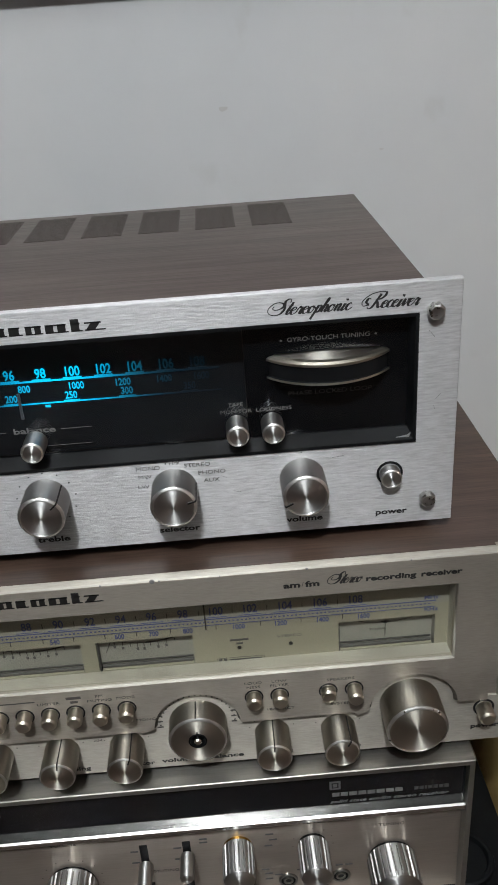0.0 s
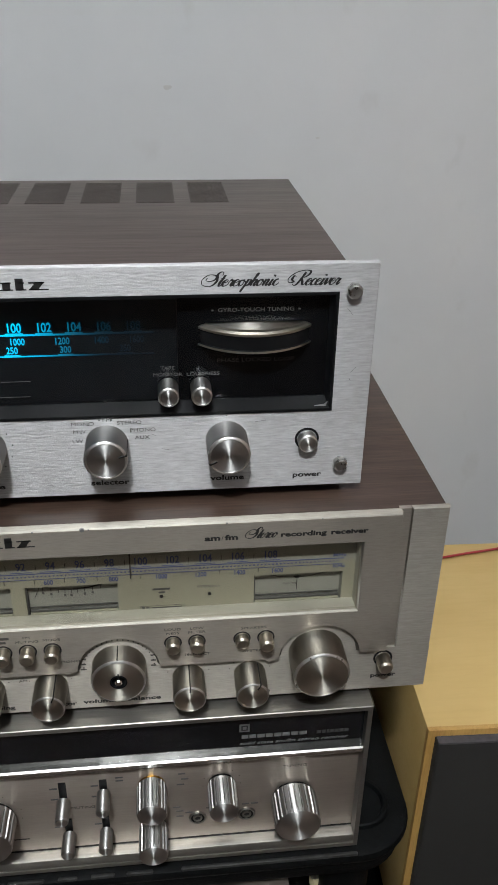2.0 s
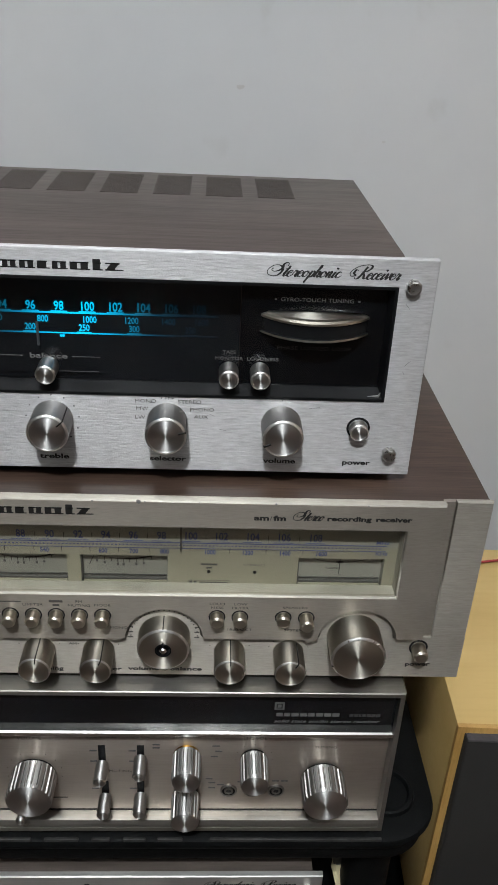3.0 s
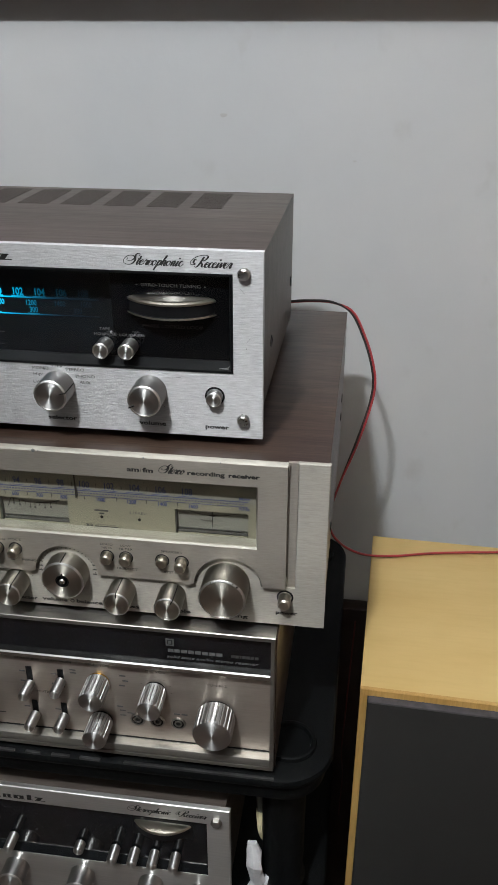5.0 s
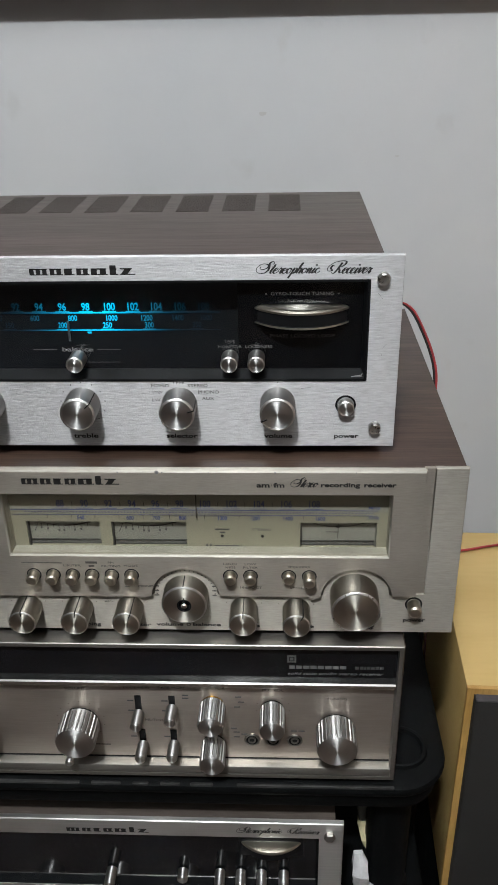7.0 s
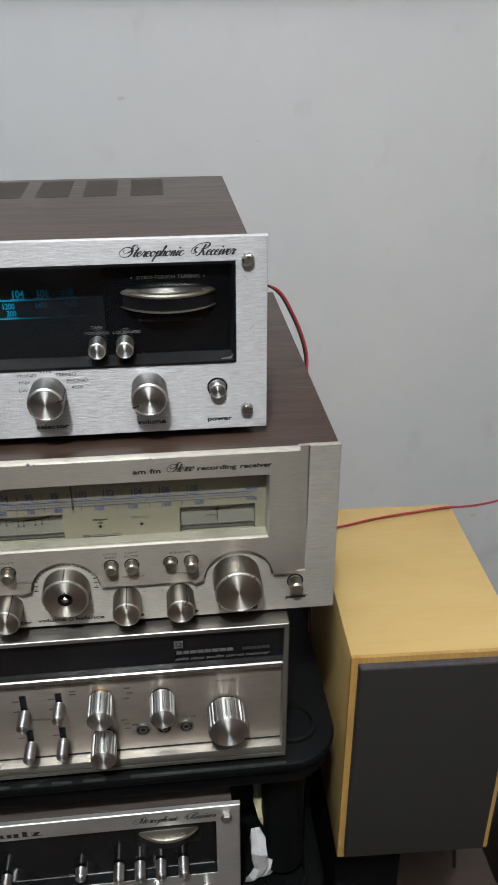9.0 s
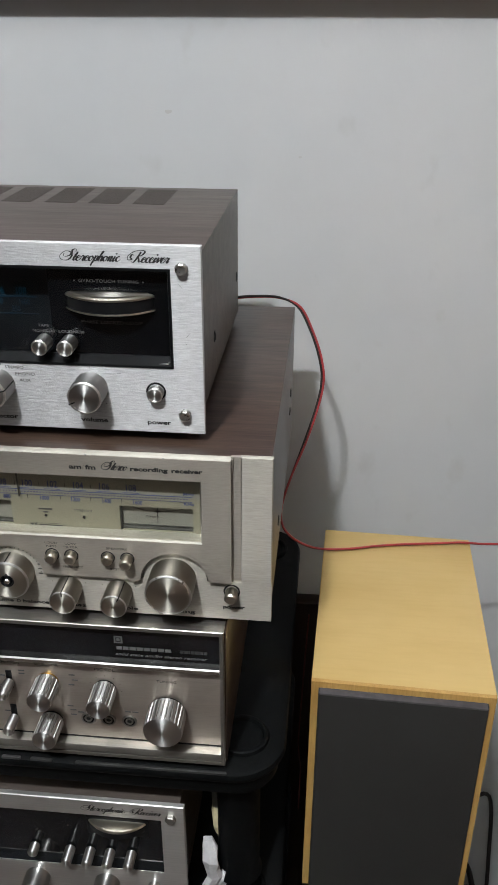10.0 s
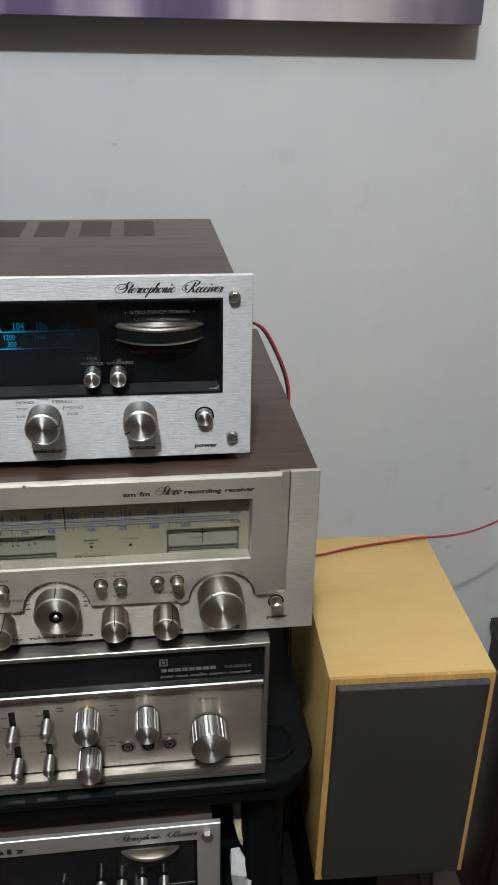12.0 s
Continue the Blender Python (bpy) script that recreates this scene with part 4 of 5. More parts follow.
    dots(xc, zc - 0.001, 0.0205, -88, 88, 21, yb, 0.00042, INK_SOFT, t)
    bars([(xc - 0.0225, xc - 0.0190, zc - 0.002 + 0.004 * q, zc - 0.0011 + 0.004 * q) for q in range(3)] + [(xc + 0.0185, xc + 0.0215, zc - 0.002 + 0.004 * q, zc - 0.0011 + 0.004 * q) for q in range(3)], yb, INK_SOFT, t)
    for xa, proud in ((0.0400, 0.0055), (0.0540, 0.0095), (0.0, 0.0070), (0.0138, 0.0070), (-0.0683, 0.0085), (-0.0820, 0.0085), (-0.0957, 0.0085), (-0.1092, 0.0085), (-0.1228, 0.0085), (-0.1363, 0.0085)):
        part("button_ring", lathe(xa, 0.9092, [(0.0051, yp), (0.0051, yp - 0.0002), (0.0043, yp - 0.0002), (0.0043, yp + 0.002)], 24), BLACK, t)
        r, fr = 0.0041, yp - proud
        part("push_button", lathe(xa, 0.9088, [(r, yp + 0.002), (r, fr + 0.0016), (r * 0.8, fr + 0.0004), (r * 0.45, fr), (0, fr)], 24), RIM, t, "small polished push button")
    part("button_ring", lathe(0.1272, 0.8832, [(0.0060, yb), (0.0060, yb - 0.0002), (0.0048, yb - 0.0002), (0.0048, yb + 0.002)], 24), BLACK, t)
    part("power_button", lathe(0.1272, 0.8826, [(0.0046, yb + 0.002), (0.0046, yb - 0.0085), (0.0034, yb - 0.0096), (0, yb - 0.0098)], 28), RIM, t, "polished power push button")
    # case
    case = part("case", shell(x0 + 0.001, x1 - 0.0012, yb + 0.0024, 0.665, z0 + 0.001, z1 - 0.0012, 0.0015), WALNUT_RED, t, "walnut vinyl case")
    for ya, za in ((0.60, 0.906), (0.608, 0.922), (0.43, 0.888)):
        bm = lathe(0, 0, [(0.0042, 0.0), (0.0042, -0.0006), (0.0028, -0.0008), (0.0026, -0.0002), (0, -0.0002)], 18)
        bmesh.ops.transform(bm, matrix=pose(x1 - 0.0012, ya, za, 0, 0, 90), verts=bm.verts)
        part("case_screw", bm, BLACK, case)
    for xa in (-0.25, 0.10):
        for ya in (0.40, 0.62):
            part("foot", lathe(xa, ya, [(0, 0.8534), (0.011, 0.8534), (0.012, 0.860), (0, 0.860)], 24, axis="Z"), BLACK, t)


recording_receiver()


# ---- third receiver: steel front in a metal-edged frame, fluted knobs ----
def steel_receiver():
    yf, yp = 0.3300, 0.3385
    x0, x1, z0, z1 = -0.2900, 0.1220, 0.7195, 0.8530
    t = thing("stereo_receiver", (-0.084, 0.46, 0.7125), "brushed steel solid state receiver with fluted knobs and black dial", "stereo receiver", "stacked receivers")
    part("front_frame", rings([(x0, x1, z0, z1, 0.640), (x0, x1, z0, z1, yf + 0.0005), (x0 + 0.0005, x1 - 0.0005, z0 + 0.0005, z1 - 0.0005, yf), (x0 + 0.0032, x1 - 0.0032, z0 + 0.0035, z1 - 0.0035, yf), (x0 + 0.0034, x1 - 0.0034, z0 + 0.0037, z1 - 0.0040, yp + 0.006)]), FRAME, t, "dull metal cabinet frame")
    part("side_panel", box(x1 - 0.0002, x1 + 0.0012, yf + 0.004, 0.640, z0 + 0.002, z1 - 0.002, 0.0004), WALNUT_RED, t, "walnut vinyl side")
    xi0, xi1 = x0 + 0.0035, x1 - 0.0035
    part("dial_glass", box(xi0, xi1, yp - 0.0030, yp + 0.002, 0.8160, z1 - 0.0040), BLACK_GLOSS, t, "black gloss dial strip")
    part("dial_trim", rings([(xi0, xi1, 0.8115, 0.8160, yp + 0.002), (xi0, xi1, 0.8115, 0.8160, yp - 0.0062), (xi0 + 0.0003, xi1 - 0.0003, 0.8124, 0.8152, yp - 0.0075)], cap_last=True), CHROME, t, "bright polished trim strip")
    part("front_panel", rings([(xi0, xi1, 0.7328, 0.8115, yp + 0.004), (xi0, xi1, 0.7328, 0.8115, yp)], cap_last=True), STEEL, t, "brushed steel front panel")
    bm = bmesh.new()
    part("rail_gap", box(xi0, xi1, yp - 0.0002, yp + 0.002, 0.7314, 0.7327), BLACK, t, "dark gap above the lower rail")
    prof = [(yp + 0.002, 0.7313), (yf + 0.0036, 0.7313), (yf + 0.0010, 0.7304), (yf + 0.0002, 0.7284), (yf + 0.0002, 0.7244), (yp + 0.002, 0.7236)]
    ends = [[bm.verts.new((xa, a, b)) for a, b in prof] for xa in (xi0, xi1)]
    for i in range(len(prof)):
        j = (i + 1) % len(prof)
        bm.faces.new((ends[0][i], ends[0][j], ends[1][j], ends[1][i]))
    bm.faces.new(ends[0]), bm.faces.new(ends[1])
    part("foot_rail", bm, FRAME, t, "bright bevelled lower rail")
    g = yp - 0.0030
    slab_word((0.0042, 0.0042, 0.0048, 0.0046, 0.0046, 0.0048, 0.0046, 0.0046), 0.0820, 0.8270, 0.0030, g, INK_MID, t, 0.0007, False)
    slab_word((0.0026, 0.0026, 0.0012, 0.0026, 0.0026, 0.0026, 0.0026), 0.1090, 0.8270, 0.0026, g, INK_FAINT, t, 0.0006, False)
    part("maker_badge", box(0.0392, 0.0456, g - 0.0002, g, 0.8330, 0.8395), INK_DIM, t)
    part("badge_cut", rings([(0.0404, 0.0444, 0.8342, 0.8385, g - 0.0003), (0.0412, 0.0436, 0.8350, 0.8377, g - 0.0003)]), BLACK, t)
    lettering("solid state am/fm stereo receiver", 0.0392, 0.8215, g - 0.0001, 0.0036, INK_MID, t, "LEFT", 0.3, 0.00003, width=0.0698)
    for body, xa, za in (("TUNING", 0.0765, 0.7940), ("MIC VOL", 0.0285, 0.8020), ("SELECTOR", -0.0170, 0.8030), ("TAPE MON", -0.0480, 0.8030), ("LOUDNESS", -0.0740, 0.8030), ("VOLUME", -0.1210, 0.8010), ("MUTING", -0.0620, 0.7700)):
        lettering(body, xa, za, yp - 0.0001, 0.0034, INK_SOFT, t, "CENTER", stretch=1.2)
    tiny = []
    for xa, za in ((-0.0400, 0.7960), (-0.0400, 0.7930), (0.0000, 0.7950), (0.0020, 0.7900), (-0.0010, 0.7850), (-0.0040, 0.7630), (-0.0020, 0.7590), (-0.0020, 0.7540), (-0.0560, 0.7900), (-0.0560, 0.7800), (-0.0820, 0.7900), (-0.0820, 0.7800), (-0.0560, 0.7530), (-0.0820, 0.7530), (0.0180, 0.7600), (0.0420, 0.7610), (0.0480, 0.7610), (0.0040, 0.7570)):
        tiny.append((xa, xa + 0.0048, za, za + 0.0013))
    bars(tiny, yp, INK_DIM, t)
    dots(0.0285, 0.7846, 0.0125, -100, 100, 7, yp, 0.0003, INK_SOFT, t)
    dots(-0.1195, 0.7700, 0.0185, -130, 130, 11, yp, 0.0003, INK_SOFT, t)
    # fluted knobs
    for xa, za, r, fl, nm in ((0.0763, 0.7660, 0.0152, 26, "tuning_knob"), (-0.1195, 0.7690, 0.0152, 26, "volume_knob"), (0.0281, 0.7846, 0.0094, 20, "knob"), (-0.0171, 0.7877, 0.0096, 20, "selector_knob"), (-0.0175, 0.7480, 0.0096, 20, "knob"), (-0.2, 0.7690, 0.0152, 26, "knob")):
        k = knob(xa, za, r, yp - 0.002, 0.3150, TURNED, t, nm, 0.0014, fl, 0.0009, "fluted silver knob with turned face")
        # Added inner core: its dark colour gives the grooves their shade
        part("flute_core", lathe(xa, za, [(r - 0.0008, yp - 0.0035), (r - 0.0008, 0.3180)], 64), GROOVE, k, "inner core, groove shade put into its dark colour")
        part("knob_collar", lathe(xa, za, [(r * 0.9, yp), (r * 0.9, yp - 0.0025)], 40), BRASS if nm == "selector_knob" else BLACK, k)
    # lever switches in their slots
    for xa, za, zl, zh in ((-0.0738, 0.7795, 0.7755, 0.7960), (-0.0480, 0.7850, 0.7780, 0.7960), (-0.0728, 0.7470, 0.7440, 0.7610), (-0.0485, 0.7480, 0.7440, 0.7610)):
        s = part("switch_slot", rings([(xa - 0.0024, xa + 0.0024, zl, zh, yp + 0.001), (xa - 0.0024, xa + 0.0024, zl, zh, yp - 0.0004), (xa - 0.0018, xa + 0.0018, zl + 0.0008, zh - 0.0008, yp - 0.0004), (xa - 0.0017, xa + 0.0017, zl + 0.0009, zh - 0.0009, yp - 0.0002)], cap_last=True), BLACK, t, "black switch slot")
        bm = lathe(xa, za, [(0.0040, yp - 0.0015), (0.0043, yp - 0.0025), (0.0043, 0.3222), (0.0037, 0.3212), (0, 0.3210)], 24)
        part("lever", bm, TURNED, s, "silver switch lever")
    bars([(-0.112, -0.099, 0.7440, 0.7448)], yp, INK, t, "level_slot")
    part("level_lever", lathe(-0.1275, 0.7440, [(0.0018, yp), (0.0026, yp - 0.012), (0.0034, 0.3200), (0.0024, 0.3185), (0, 0.3182)], 20), TURNED, t, "small silver lever")
    for xa in (0.0122, 0.0284, 0.0452):
        j = part("jack_socket", lathe(xa, 0.7520, [(0.0060, yp), (0.0060, yp - 0.0008), (0.0054, yp - 0.0012), (0.0046, yp - 0.0011), (0.0045, yp - 0.0003)], 28), FRAME, t, "chrome-ringed jack socket")
        part("socket_hole", lathe(xa, 0.7520, [(0.0046, yp - 0.0008), (0.0044, yp - 0.0003), (0.0036, yp - 0.0002), (0, yp - 0.0001)], 24), BLACK, j)
        part("socket_ring", lathe(xa, 0.7520, [(0.0031, yp - 0.0002), (0.0031, yp - 0.0012), (0.0020, yp - 0.0012), (0.0019, yp - 0.0002)], 20), FRAME, j)
        part("socket_core", lathe(xa, 0.7520, [(0.0019, yp - 0.0006), (0, yp - 0.0006)], 16), INK, j)
    for xa in (-0.25, 0.085):
        for ya in (0.36, 0.60):
            part("foot", lathe(xa, ya, [(0, 0.7125), (0.010, 0.7125), (0.011, 0.7205), (0, 0.7205)], 24, axis="Z"), BLACK, t)


steel_receiver()


# ---- black plastic rack with round posts, holding the stack ----
def rounded_slab(x0, x1, y0, y1, z0, z1, r, edge):
    pts = []
    for cx, cy, a0 in ((x1 - r, y0 + r, -90), (x1 - r, y1 - r, 0), (x0 + r, y1 - r, 90), (x0 + r, y0 + r, 180)):
        pts += [(cx, cy, radians(a0 + 90 * i / 10)) for i in range(11)]
    bm = bmesh.new()
    loops = []
    for inset, z in ((edge, z0), (edge * 0.3, z0 + edge * 0.3), (0, z0 + edge), (0, z1 - edge), (edge * 0.3, z1 - edge * 0.3), (edge, z1)):
        loops.append([bm.verts.new((cx + (r - inset) * math.cos(a), cy + (r - inset) * math.sin(a), z)) for cx, cy, a in pts])
    for a, b in zip(loops, loops[1:]):
        for i in range(len(pts)):
            j = (i + 1) % len(pts)
            bm.faces.new((a[i], a[j], b[j], b[i]))
    bm.faces.new(loops[0]), bm.faces.new(loops[-1])
    return bm


def rack():
    x0, x1, y0, y1 = -0.345, 0.1685, 0.3265, 0.690
    t = thing("equipment_rack", (-0.085, 0.5, 0.0), "black moulded plastic rack with rounded shelves and round posts", "rack")
    for ztop in (0.7125, 0.5180, 0.3235, 0.130):
        s = part("shelf", rounded_slab(x0, x1, y0, y1, ztop - 0.010, ztop, 0.042, 0.004), STAND, t, "black plastic shelf with rounded corners")
        part("shelf_skirt", rounded_slab(x0 + 0.006, x1 - 0.006, y0 + 0.006, y1 - 0.006, ztop - 0.028, ztop - 0.0095, 0.034, 0.003), STAND, s)
        for xa, xb in ((-0.20, -0.125), (-0.116, -0.092), (-0.083, -0.070), (-0.061, -0.045), (-0.037, -0.019), (0.0, 0.123)):
            # Glossy lip pieces, paler to carry the highlight dashes
            part("lip", box(xa, xb, y0 + 0.0012, y0 + 0.0042, ztop - 0.004, ztop + 0.0008, 0.0011), LIP, s, "shiny front lip, its highlight put into the colour")
        for px in (-0.31, 0.132):
            for py in (0.3690, 0.646):
                part("socket_cup", lathe(px, py, [(0.0225, ztop - 0.0005), (0.0215, ztop + 0.0030), (0.0200, ztop + 0.0036), (0.0180, ztop + 0.0034), (0.0168, ztop + 0.0004), (0.0, ztop + 0.0003)], 36, axis="Z"), STAND, s)
                part("post", lathe(px - (0.004 if px > 0 else -0.004), py + 0.004, [(0.0215, max(ztop - 0.1695, 0.0)), (0.0190, max(ztop - 0.1595, 0.001)), (0.0190, ztop - 0.034), (0.0225, ztop - 0.024)], 36, axis="Z"), STAND, t, "round black plastic post")


rack()


# ---- older receiver on the lower shelf ----
def lower_receiver():
    y = 0.335
    x0, x1, z0, z1 = -0.275, 0.0860, 0.5260, 0.6612
    t = thing("stereo_receiver", (-0.094, 0.47, 0.518), "older silver-faced stereo receiver with unlit black dial on the lower shelf", "stereo receiver", "stacked receivers")
    wx0, wx1, wz0, wz1 = -0.255, 0.0660, 0.5770, 0.6435
    b = 0.0007
    part("front_panel", rings([(x0, x1, z0, z1, y + 0.0045), (x0, x1, z0, z1, y + b), (x0 + b, x1 - b, z0 + b, z1 - b, y), (wx0, wx1, wz0, wz1, y), (wx0, wx1, wz0, wz1, y + 0.006), (x0, x1, z0, z1, y + 0.0045)]), OLD_SILVER, t, "dull brushed silver front panel")
    part("dial_glass", rings([(wx0, wx1, wz0, wz1, y + 0.0006), (wx0 + 0.002, wx1 - 0.002, wz0 + 0.006, wz1 - 0.002, y + 0.0055)], cap_last=True), BLACK_GLOSS, t, "black gloss dial")
    part("case", shell(x0 + 0.006, x1 - 0.006, y + 0.0045, 0.60, z0 + 0.002, z1 - 0.010, 0.002), WALNUT, t, "dusty walnut vinyl case")
    for xa in (-0.24, 0.06):
        for ya in (0.37, 0.57):
            part("foot", lathe(xa, ya, [(0, 0.5181), (0.010, 0.5181), (0.011, 0.5285), (0, 0.5285)], 20, axis="Z"), BLACK, t)
    slab_word((0.0118, 0.0082, 0.0068, 0.0082, 0.0108, 0.0056, 0.0092), -0.0755, 0.6468, 0.0042, y, INK, t, 0.0014)
    script(t, "Stereophonic", -0.0005, 0.6492, 0.0070, y, 0.0349)
    script(t, "Receiver", 0.0425, 0.6490, 0.0071, y, 0.0223)
    lettering("power", 0.0560, 0.5375, y - 0.0001, 0.0042, INK, t, "CENTER", 0, 0.00012, width=0.0155)
    for xa, za in ((0.0745, 0.6475), (0.0755, 0.5435)):
        part("hex_screw", lathe(xa, za, [(0.0048, y), (0.0048, y - 0.0030), (0.0040, y - 0.0037), (0, y - 0.0039)], 6), FRAME, t)
    wy, wr = y + 0.0270, 0.0335
    part("tuning_slot", rings([(-0.0010, 0.0530, 0.6140, 0.6370, y + 0.0054), (0.0, 0.0520, 0.6150, 0.6360, y + 0.0050)], cap_last=True), BLACK, t)
    part("tuning_wheel", lathe(0.0260, wy, [(0.0, 0.6330), (wr - 0.004, 0.6328), (wr - 0.0007, 0.6322), (wr, 0.6308), (wr, 0.6300)], 80, axis="Z"), RIM, t, "polished tuning wheel")
    part("wheel_tyre", lathe(0.0260, wy, [(wr, 0.6300), (wr - 0.0006, 0.6297), (wr - 0.0006, 0.6225), (wr - 0.004, 0.6205), (0, 0.6205)], 80, axis="Z"), BLACK, t)
    for xa in (-0.1120, -0.0500, -0.0180, 0.0000, 0.0178, 0.0368):
        short = 0.006 if xa == -0.05 else 0
        part("slide_knob", lathe(xa, 0.5935, [(0.0045, y + 0.004), (0.0045, y - 0.0105 + short), (0.0036, y - 0.0115 + short), (0, y - 0.0118 + short)], 28), TURNED, t)
    for xa in (-0.175, -0.112, -0.050, 0.0135):
        k = knob(xa, 0.5580, 0.0112, y, y - 0.0185, TURNED, t, "knob", 0.0013)
    knob(0.0565, 0.5590, 0.0055, y, y - 0.008, TURNED, t, "power_button", 0.0008)


lower_receiver()


# ---- bookshelf speaker on a dark stand ----
def speaker():
    m = pose(0.1868, 0.3915, 0, 0, 0, -2.1)
    w, d, z0, z1 = 0.1510, 0.2320, 0.5000, 0.7575
    t = thing("bookshelf_speaker", (0.262, 0.50, 0.5), "maple-veneered bookshelf speaker with dark grey cloth grille", "speaker")
    def put(name, bm, mat, label=""):
        bmesh.ops.transform(bm, matrix=m, verts=bm.verts)
        return part(name, bm, mat, t, label)
    put("cabinet", box(0, w, 0.0035, d, z0, z1, 0.0010), MAPLE, "light maple veneered cabinet")
    put("front_edge", rings([(0.0, w, z0, z1, 0.0036), (0.0004, w - 0.0004, z0 + 0.0004, z1 - 0.0004, 0.0), (0.0062, w - 0.0062, z0 + 0.007, z1 - 0.0066, 0.0), (0.0062, w - 0.0062, z0 + 0.007, z1 - 0.0066, 0.0036)]), MAPLE_EDGE, "darker honey-coloured front edge")
    put("grille", rings([(0.0064, w - 0.0064, z0 + 0.0072, z1 - 0.0068, 0.003), (0.0064, w - 0.0064, z0 + 0.0072, z1 - 0.0068, -0.0045), (0.0076, w - 0.0076, z0 + 0.0084, z1 - 0.0084, -0.0065), (0.0095, w - 0.0095, z0 + 0.0105, z1 - 0.0105, -0.0072)], cap_last=True), GRILLE, "dark grey cloth grille")
    put("grille_edge", box(0.0072, w - 0.0072, -0.0068, 0.0034, z1 - 0.0086, z1 - 0.0064, 0.0007), GRILLE_EDGE, "lighter grey upper edge of the grille")
    s = thing("speaker_stand", (0.262, 0.5, 0.0), "dark stained wooden stand under the speaker", "stand")
    part("top_board", box(0.200, 0.318, 0.42, 0.60, 0.482, 0.4998, 0.002), DARK_WOOD, s)
    part("upright", box(0.198, 0.272, 0.44, 0.58, 0.02, 0.482, 0.003), STAND, s, "black upright of the stand")
    part("base_board", box(0.190, 0.330, 0.40, 0.62, 0.0, 0.022, 0.003), DARK_WOOD, s)


speaker()


# ---- red and black speaker cable ----
def cable():
    t = thing("speaker_cable", (0.27, 0.57, 0.7575), "twin red and black speaker cable draped over the speaker", "cable")
    run = [(0.098, 0.632, 1.0085), (0.118, 0.640, 1.0080), (0.140, 0.652, 1.0035), (0.1590, 0.655, 0.9935), (0.172, 0.648, 0.972), (0.1815, 0.639, 0.948), (0.1850, 0.634, 0.925), (0.1805, 0.624, 0.900), (0.1700, 0.609, 0.868), (0.158, 0.592, 0.838), (0.1505, 0.577, 0.815), (0.1510, 0.566, 0.799), (0.160, 0.560, 0.788), (0.1755, 0.570, 0.7715), (0.1926, 0.5775, 0.7630), (0.2197, 0.585, 0.7600), (0.250, 0.594, 0.7596), (0.280, 0.600, 0.7596), (0.313, 0.605, 0.7596), (0.336, 0.608, 0.7600), (0.360, 0.613, 0.7565), (0.385, 0.618, 0.7550), (0.412, 0.622, 0.7585), (0.450, 0.630, 0.7700), (0.53, 0.66, 0.795), (0.66, 0.74, 0.830)]
    for k, (mat, nm) in enumerate(((RED_WIRE, "red_wire"), (BLACK_WIRE, "black_wire"))):
        pts = []
        for i, p in enumerate(run):
            o = Vector((0.5, 0.6, -0.5)) if i < 3 else Vector((0.9, -0.1, 0.3)) if i < 9 else Vector((0.05, -0.75, 0.65))
            pts.append(Vector(p) + 0.00115 * (1 - 2 * k) * o)
        wire(pts, 0.00115, mat, nm, t)
    u = thing("speaker_cable", (0.178, 0.45, 0.52), "thin red wire hanging beside the rack, shade put into its colour", "cable")
    wire([(0.182, 0.55, 0.70), (0.1795, 0.53, 0.65), (0.178, 0.52, 0.608), (0.1765, 0.52, 0.552), (0.1785, 0.53, 0.515), (0.180, 0.545, 0.48), (0.179, 0.56, 0.40)], 0.0008, SHADED_RED, "red_wire", u)
    w2 = thing("power_cord", (0.42, 0.72, 0.01), "black cord running down by the wall", "cable")
    wire([(0.34, 0.752, 0.125), (0.40, 0.756, 0.105), (0.44, 0.757, 0.07), (0.455, 0.75, 0.03), (0.46, 0.73, 0.004)], 0.0045, BLACK_WIRE, "cord", w2)
    v = thing("power_cord", (0.45, 0.70, 0.01), "black mains cord lying by the wall", "cable")
    wire([(0.30, 0.752, 0.150), (0.38, 0.760, 0.178), (0.42, 0.762, 0.188), (0.46, 0.762, 0.214), (0.470, 0.74, 0.10), (0.468, 0.70, 0.004)], 0.003, BLACK_WIRE, "cord", v)


cable()


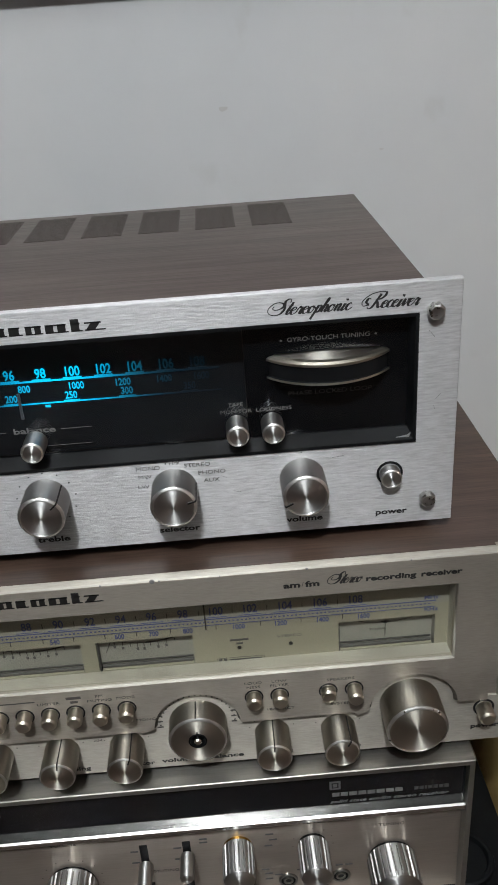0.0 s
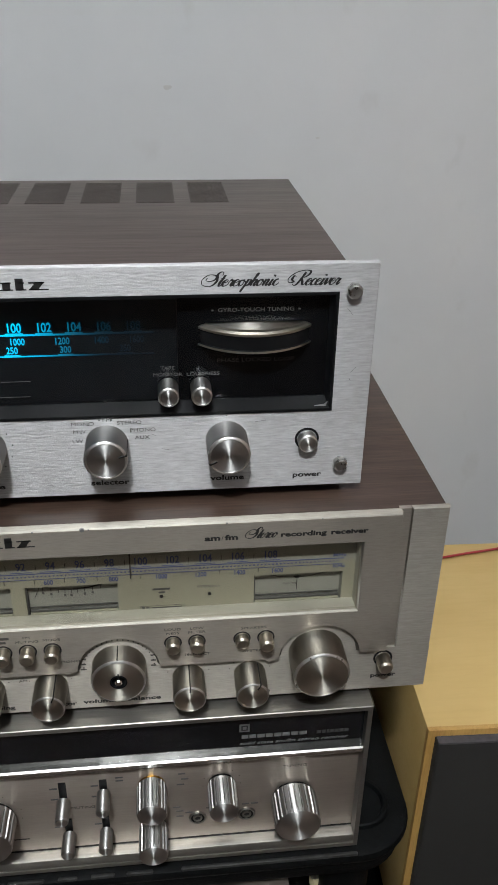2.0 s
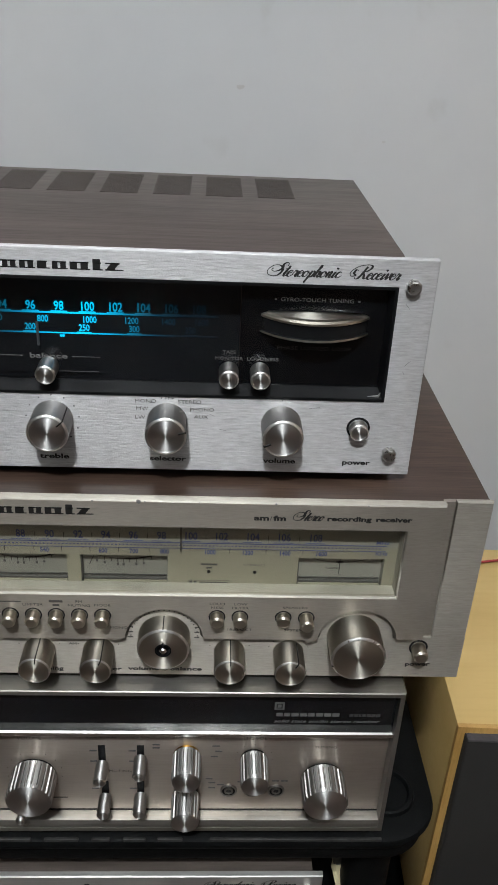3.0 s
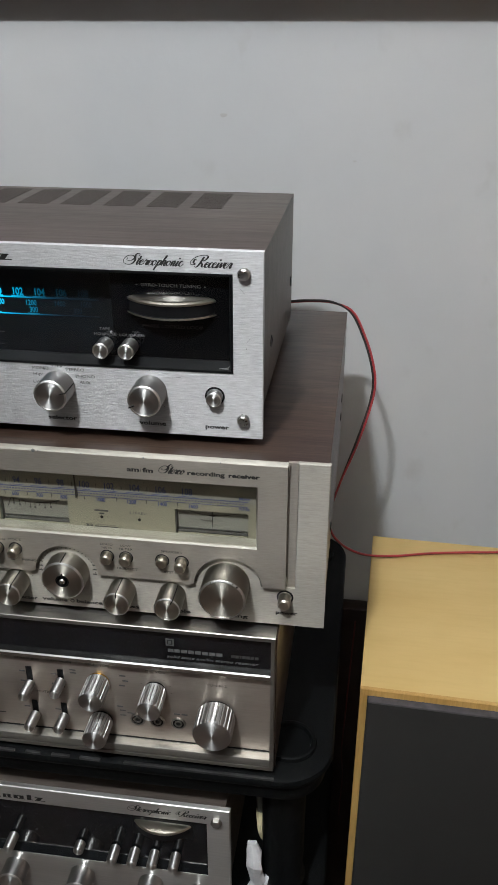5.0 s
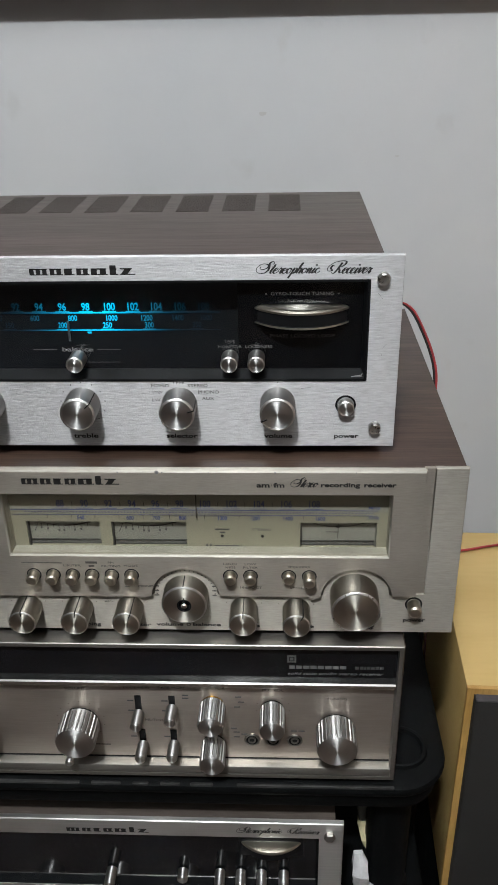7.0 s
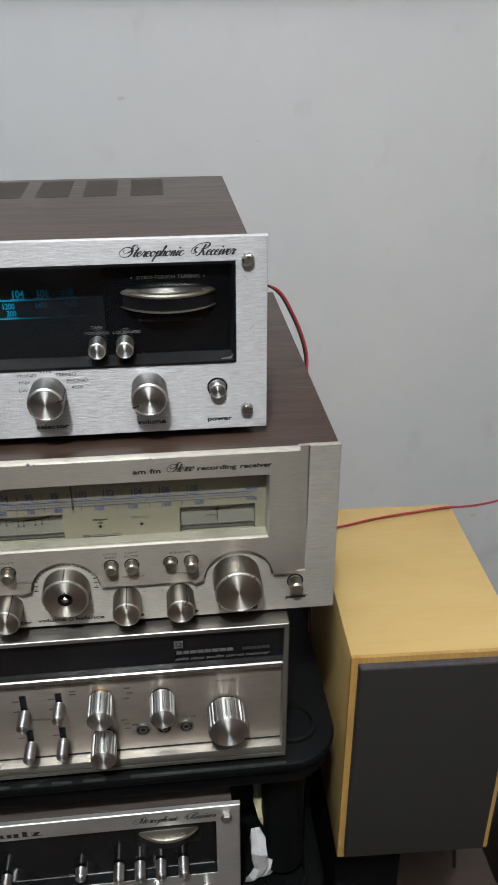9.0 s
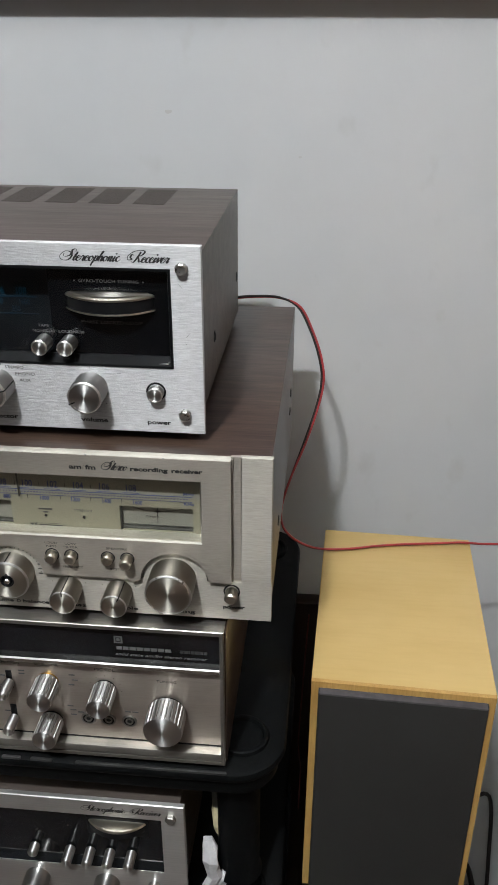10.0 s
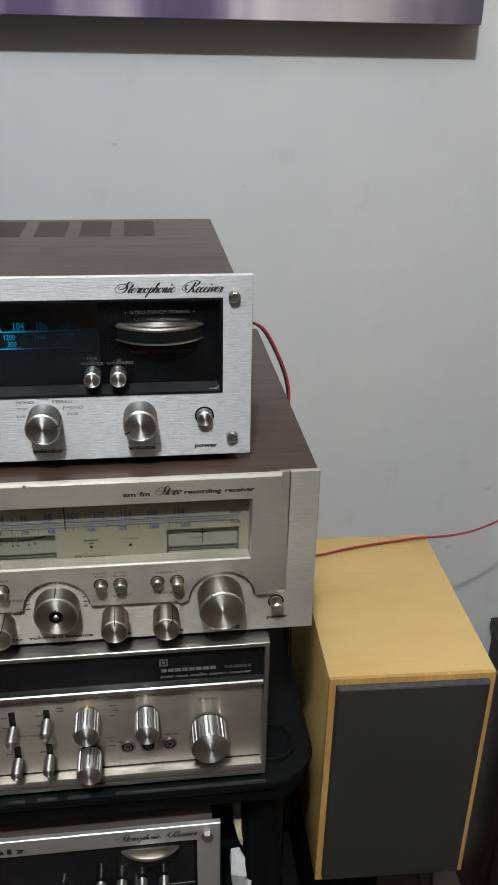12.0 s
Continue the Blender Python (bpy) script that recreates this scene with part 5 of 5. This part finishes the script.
# ---- taped bundle of leads beside the lower receiver ----
def bundle():
    t = thing("lead_bundle", (0.106, 0.385, 0.5182), "crumpled white and yellowed taped leads stuffed beside the receiver", "cable bundle")
    def crumple(name, path, wid, mat, seed, label=""):
        bm = bmesh.new()
        last = None
        for i, (px, py, pz) in enumerate(path):
            loop = []
            for k in range(7):
                a = 2 * math.pi * k / 7
                q = noise.noise(Vector((i * 1.7 + seed, k * 2.3, seed * 3.1)))
                r = wid * (0.75 + 0.65 * q) * (0.55 if i in (0, len(path) - 1) else 1)
                loop.append(bm.verts.new((px + r * math.cos(a), py + 0.6 * r * math.sin(a), pz + 0.25 * r * math.sin(3 * a + i))))
            if last:
                for k in range(7):
                    bm.faces.new((last[k], last[(k + 1) % 7], loop[(k + 1) % 7], loop[k]))
            else:
                bm.faces.new(loop)
            last = loop
        bm.faces.new(last)
        ob = part(name, bm, mat, t, label)
        ob.data.set_sharp_from_angle(angle=radians(12))
    crumple("white_tape", [(0.1020, 0.3570, 0.5980), (0.1045, 0.3550, 0.5870), (0.1060, 0.3540, 0.5740), (0.1045, 0.3560, 0.5600), (0.1065, 0.3580, 0.5470), (0.1025, 0.3600, 0.5340), (0.0975, 0.3640, 0.5205)], 0.0100, PAPER, 1.0, "crumpled white tape")
    crumple("white_tape", [(0.1180, 0.3630, 0.5720), (0.1190, 0.3610, 0.5570), (0.1165, 0.3600, 0.5430), (0.1115, 0.3630, 0.5300), (0.1045, 0.3670, 0.5195)], 0.0074, PAPER, 5.0)
    crumple("yellow_tape", [(0.1140, 0.3690, 0.5960), (0.1175, 0.3670, 0.5860), (0.1185, 0.3640, 0.5740), (0.1205, 0.3630, 0.5620), (0.1175, 0.3650, 0.5520)], 0.0066, YELLOWED, 9.0, "yellowed translucent tape")
    crumple("yellow_tape", [(0.1050, 0.3820, 0.6180), (0.1070, 0.3780, 0.6070), (0.1105, 0.3700, 0.5980), (0.1100, 0.3690, 0.5900)], 0.0056, YELLOWED, 13.0)
    wire([(0.0980, 0.4190, 0.6840), (0.0995, 0.4120, 0.6660), (0.1025, 0.3990, 0.6460), (0.1060, 0.3870, 0.6260), (0.1075, 0.3810, 0.6120)], 0.0046, GREY_STRAP, "grey_lead", t)
    wire([(0.0860, 0.4220, 0.6840), (0.0870, 0.4180, 0.6700), (0.0900, 0.4100, 0.6550), (0.0920, 0.4020, 0.6420)], 0.0062, GREY_STRAP, "grey_lead", t)


bundle()


# ---- canvas print on the wall ----
def picture():
    t = thing("canvas_print", (-0.35, 0.755, 1.279), "stretched canvas print with purple and white vertical streaks", "picture")
    part("canvas", box(-1.1, 0.3830, 0.7300, 0.7335, 1.2790, 2.05, 0.0012), CANVAS, t, "printed canvas face")
    part("stretcher", rings([(-1.099, 0.3820, 1.2800, 2.049, 0.7334), (-1.099, 0.3820, 1.2800, 2.049, 0.7697), (-1.06, 0.345, 1.32, 2.01, 0.7697), (-1.06, 0.345, 1.32, 2.01, 0.7334)]), DARK_WOOD, t, "dark stretcher frame behind the canvas")


# Added dark board: deepens the shade between rack and speaker
def gap_shade_board():
    t = thing("gap_shade_board", (0.215, 0.752, 0.0), "dark stained board added against the wall to deepen the gap's shade", "board")
    part("board", box(0.160, 0.270, 0.742, 0.7640, 0.0, 0.565, 0.002), DARK_WOOD, t)


gap_shade_board()


def low_cabinet():
    t = thing("low_cabinet", (0.78, 0.714, 0.0), "dark stained low cabinet in the shade against the wall", "cabinet")
    part("body", box(0.526, 1.080, 0.668, 0.768, 0.0, 0.496, 0.002), DARK_WOOD, t)
    part("top_board", box(0.520, 1.086, 0.660, 0.7685, 0.4962, 0.515, 0.003), DARK_WOOD, t)
    part("door", box(0.536, 0.775, 0.658, 0.6678, 0.03, 0.486, 0.002), DARK_WOOD, t)
    part("door", box(0.785, 1.070, 0.658, 0.6678, 0.03, 0.486, 0.002), DARK_WOOD, t)


low_cabinet()


picture()
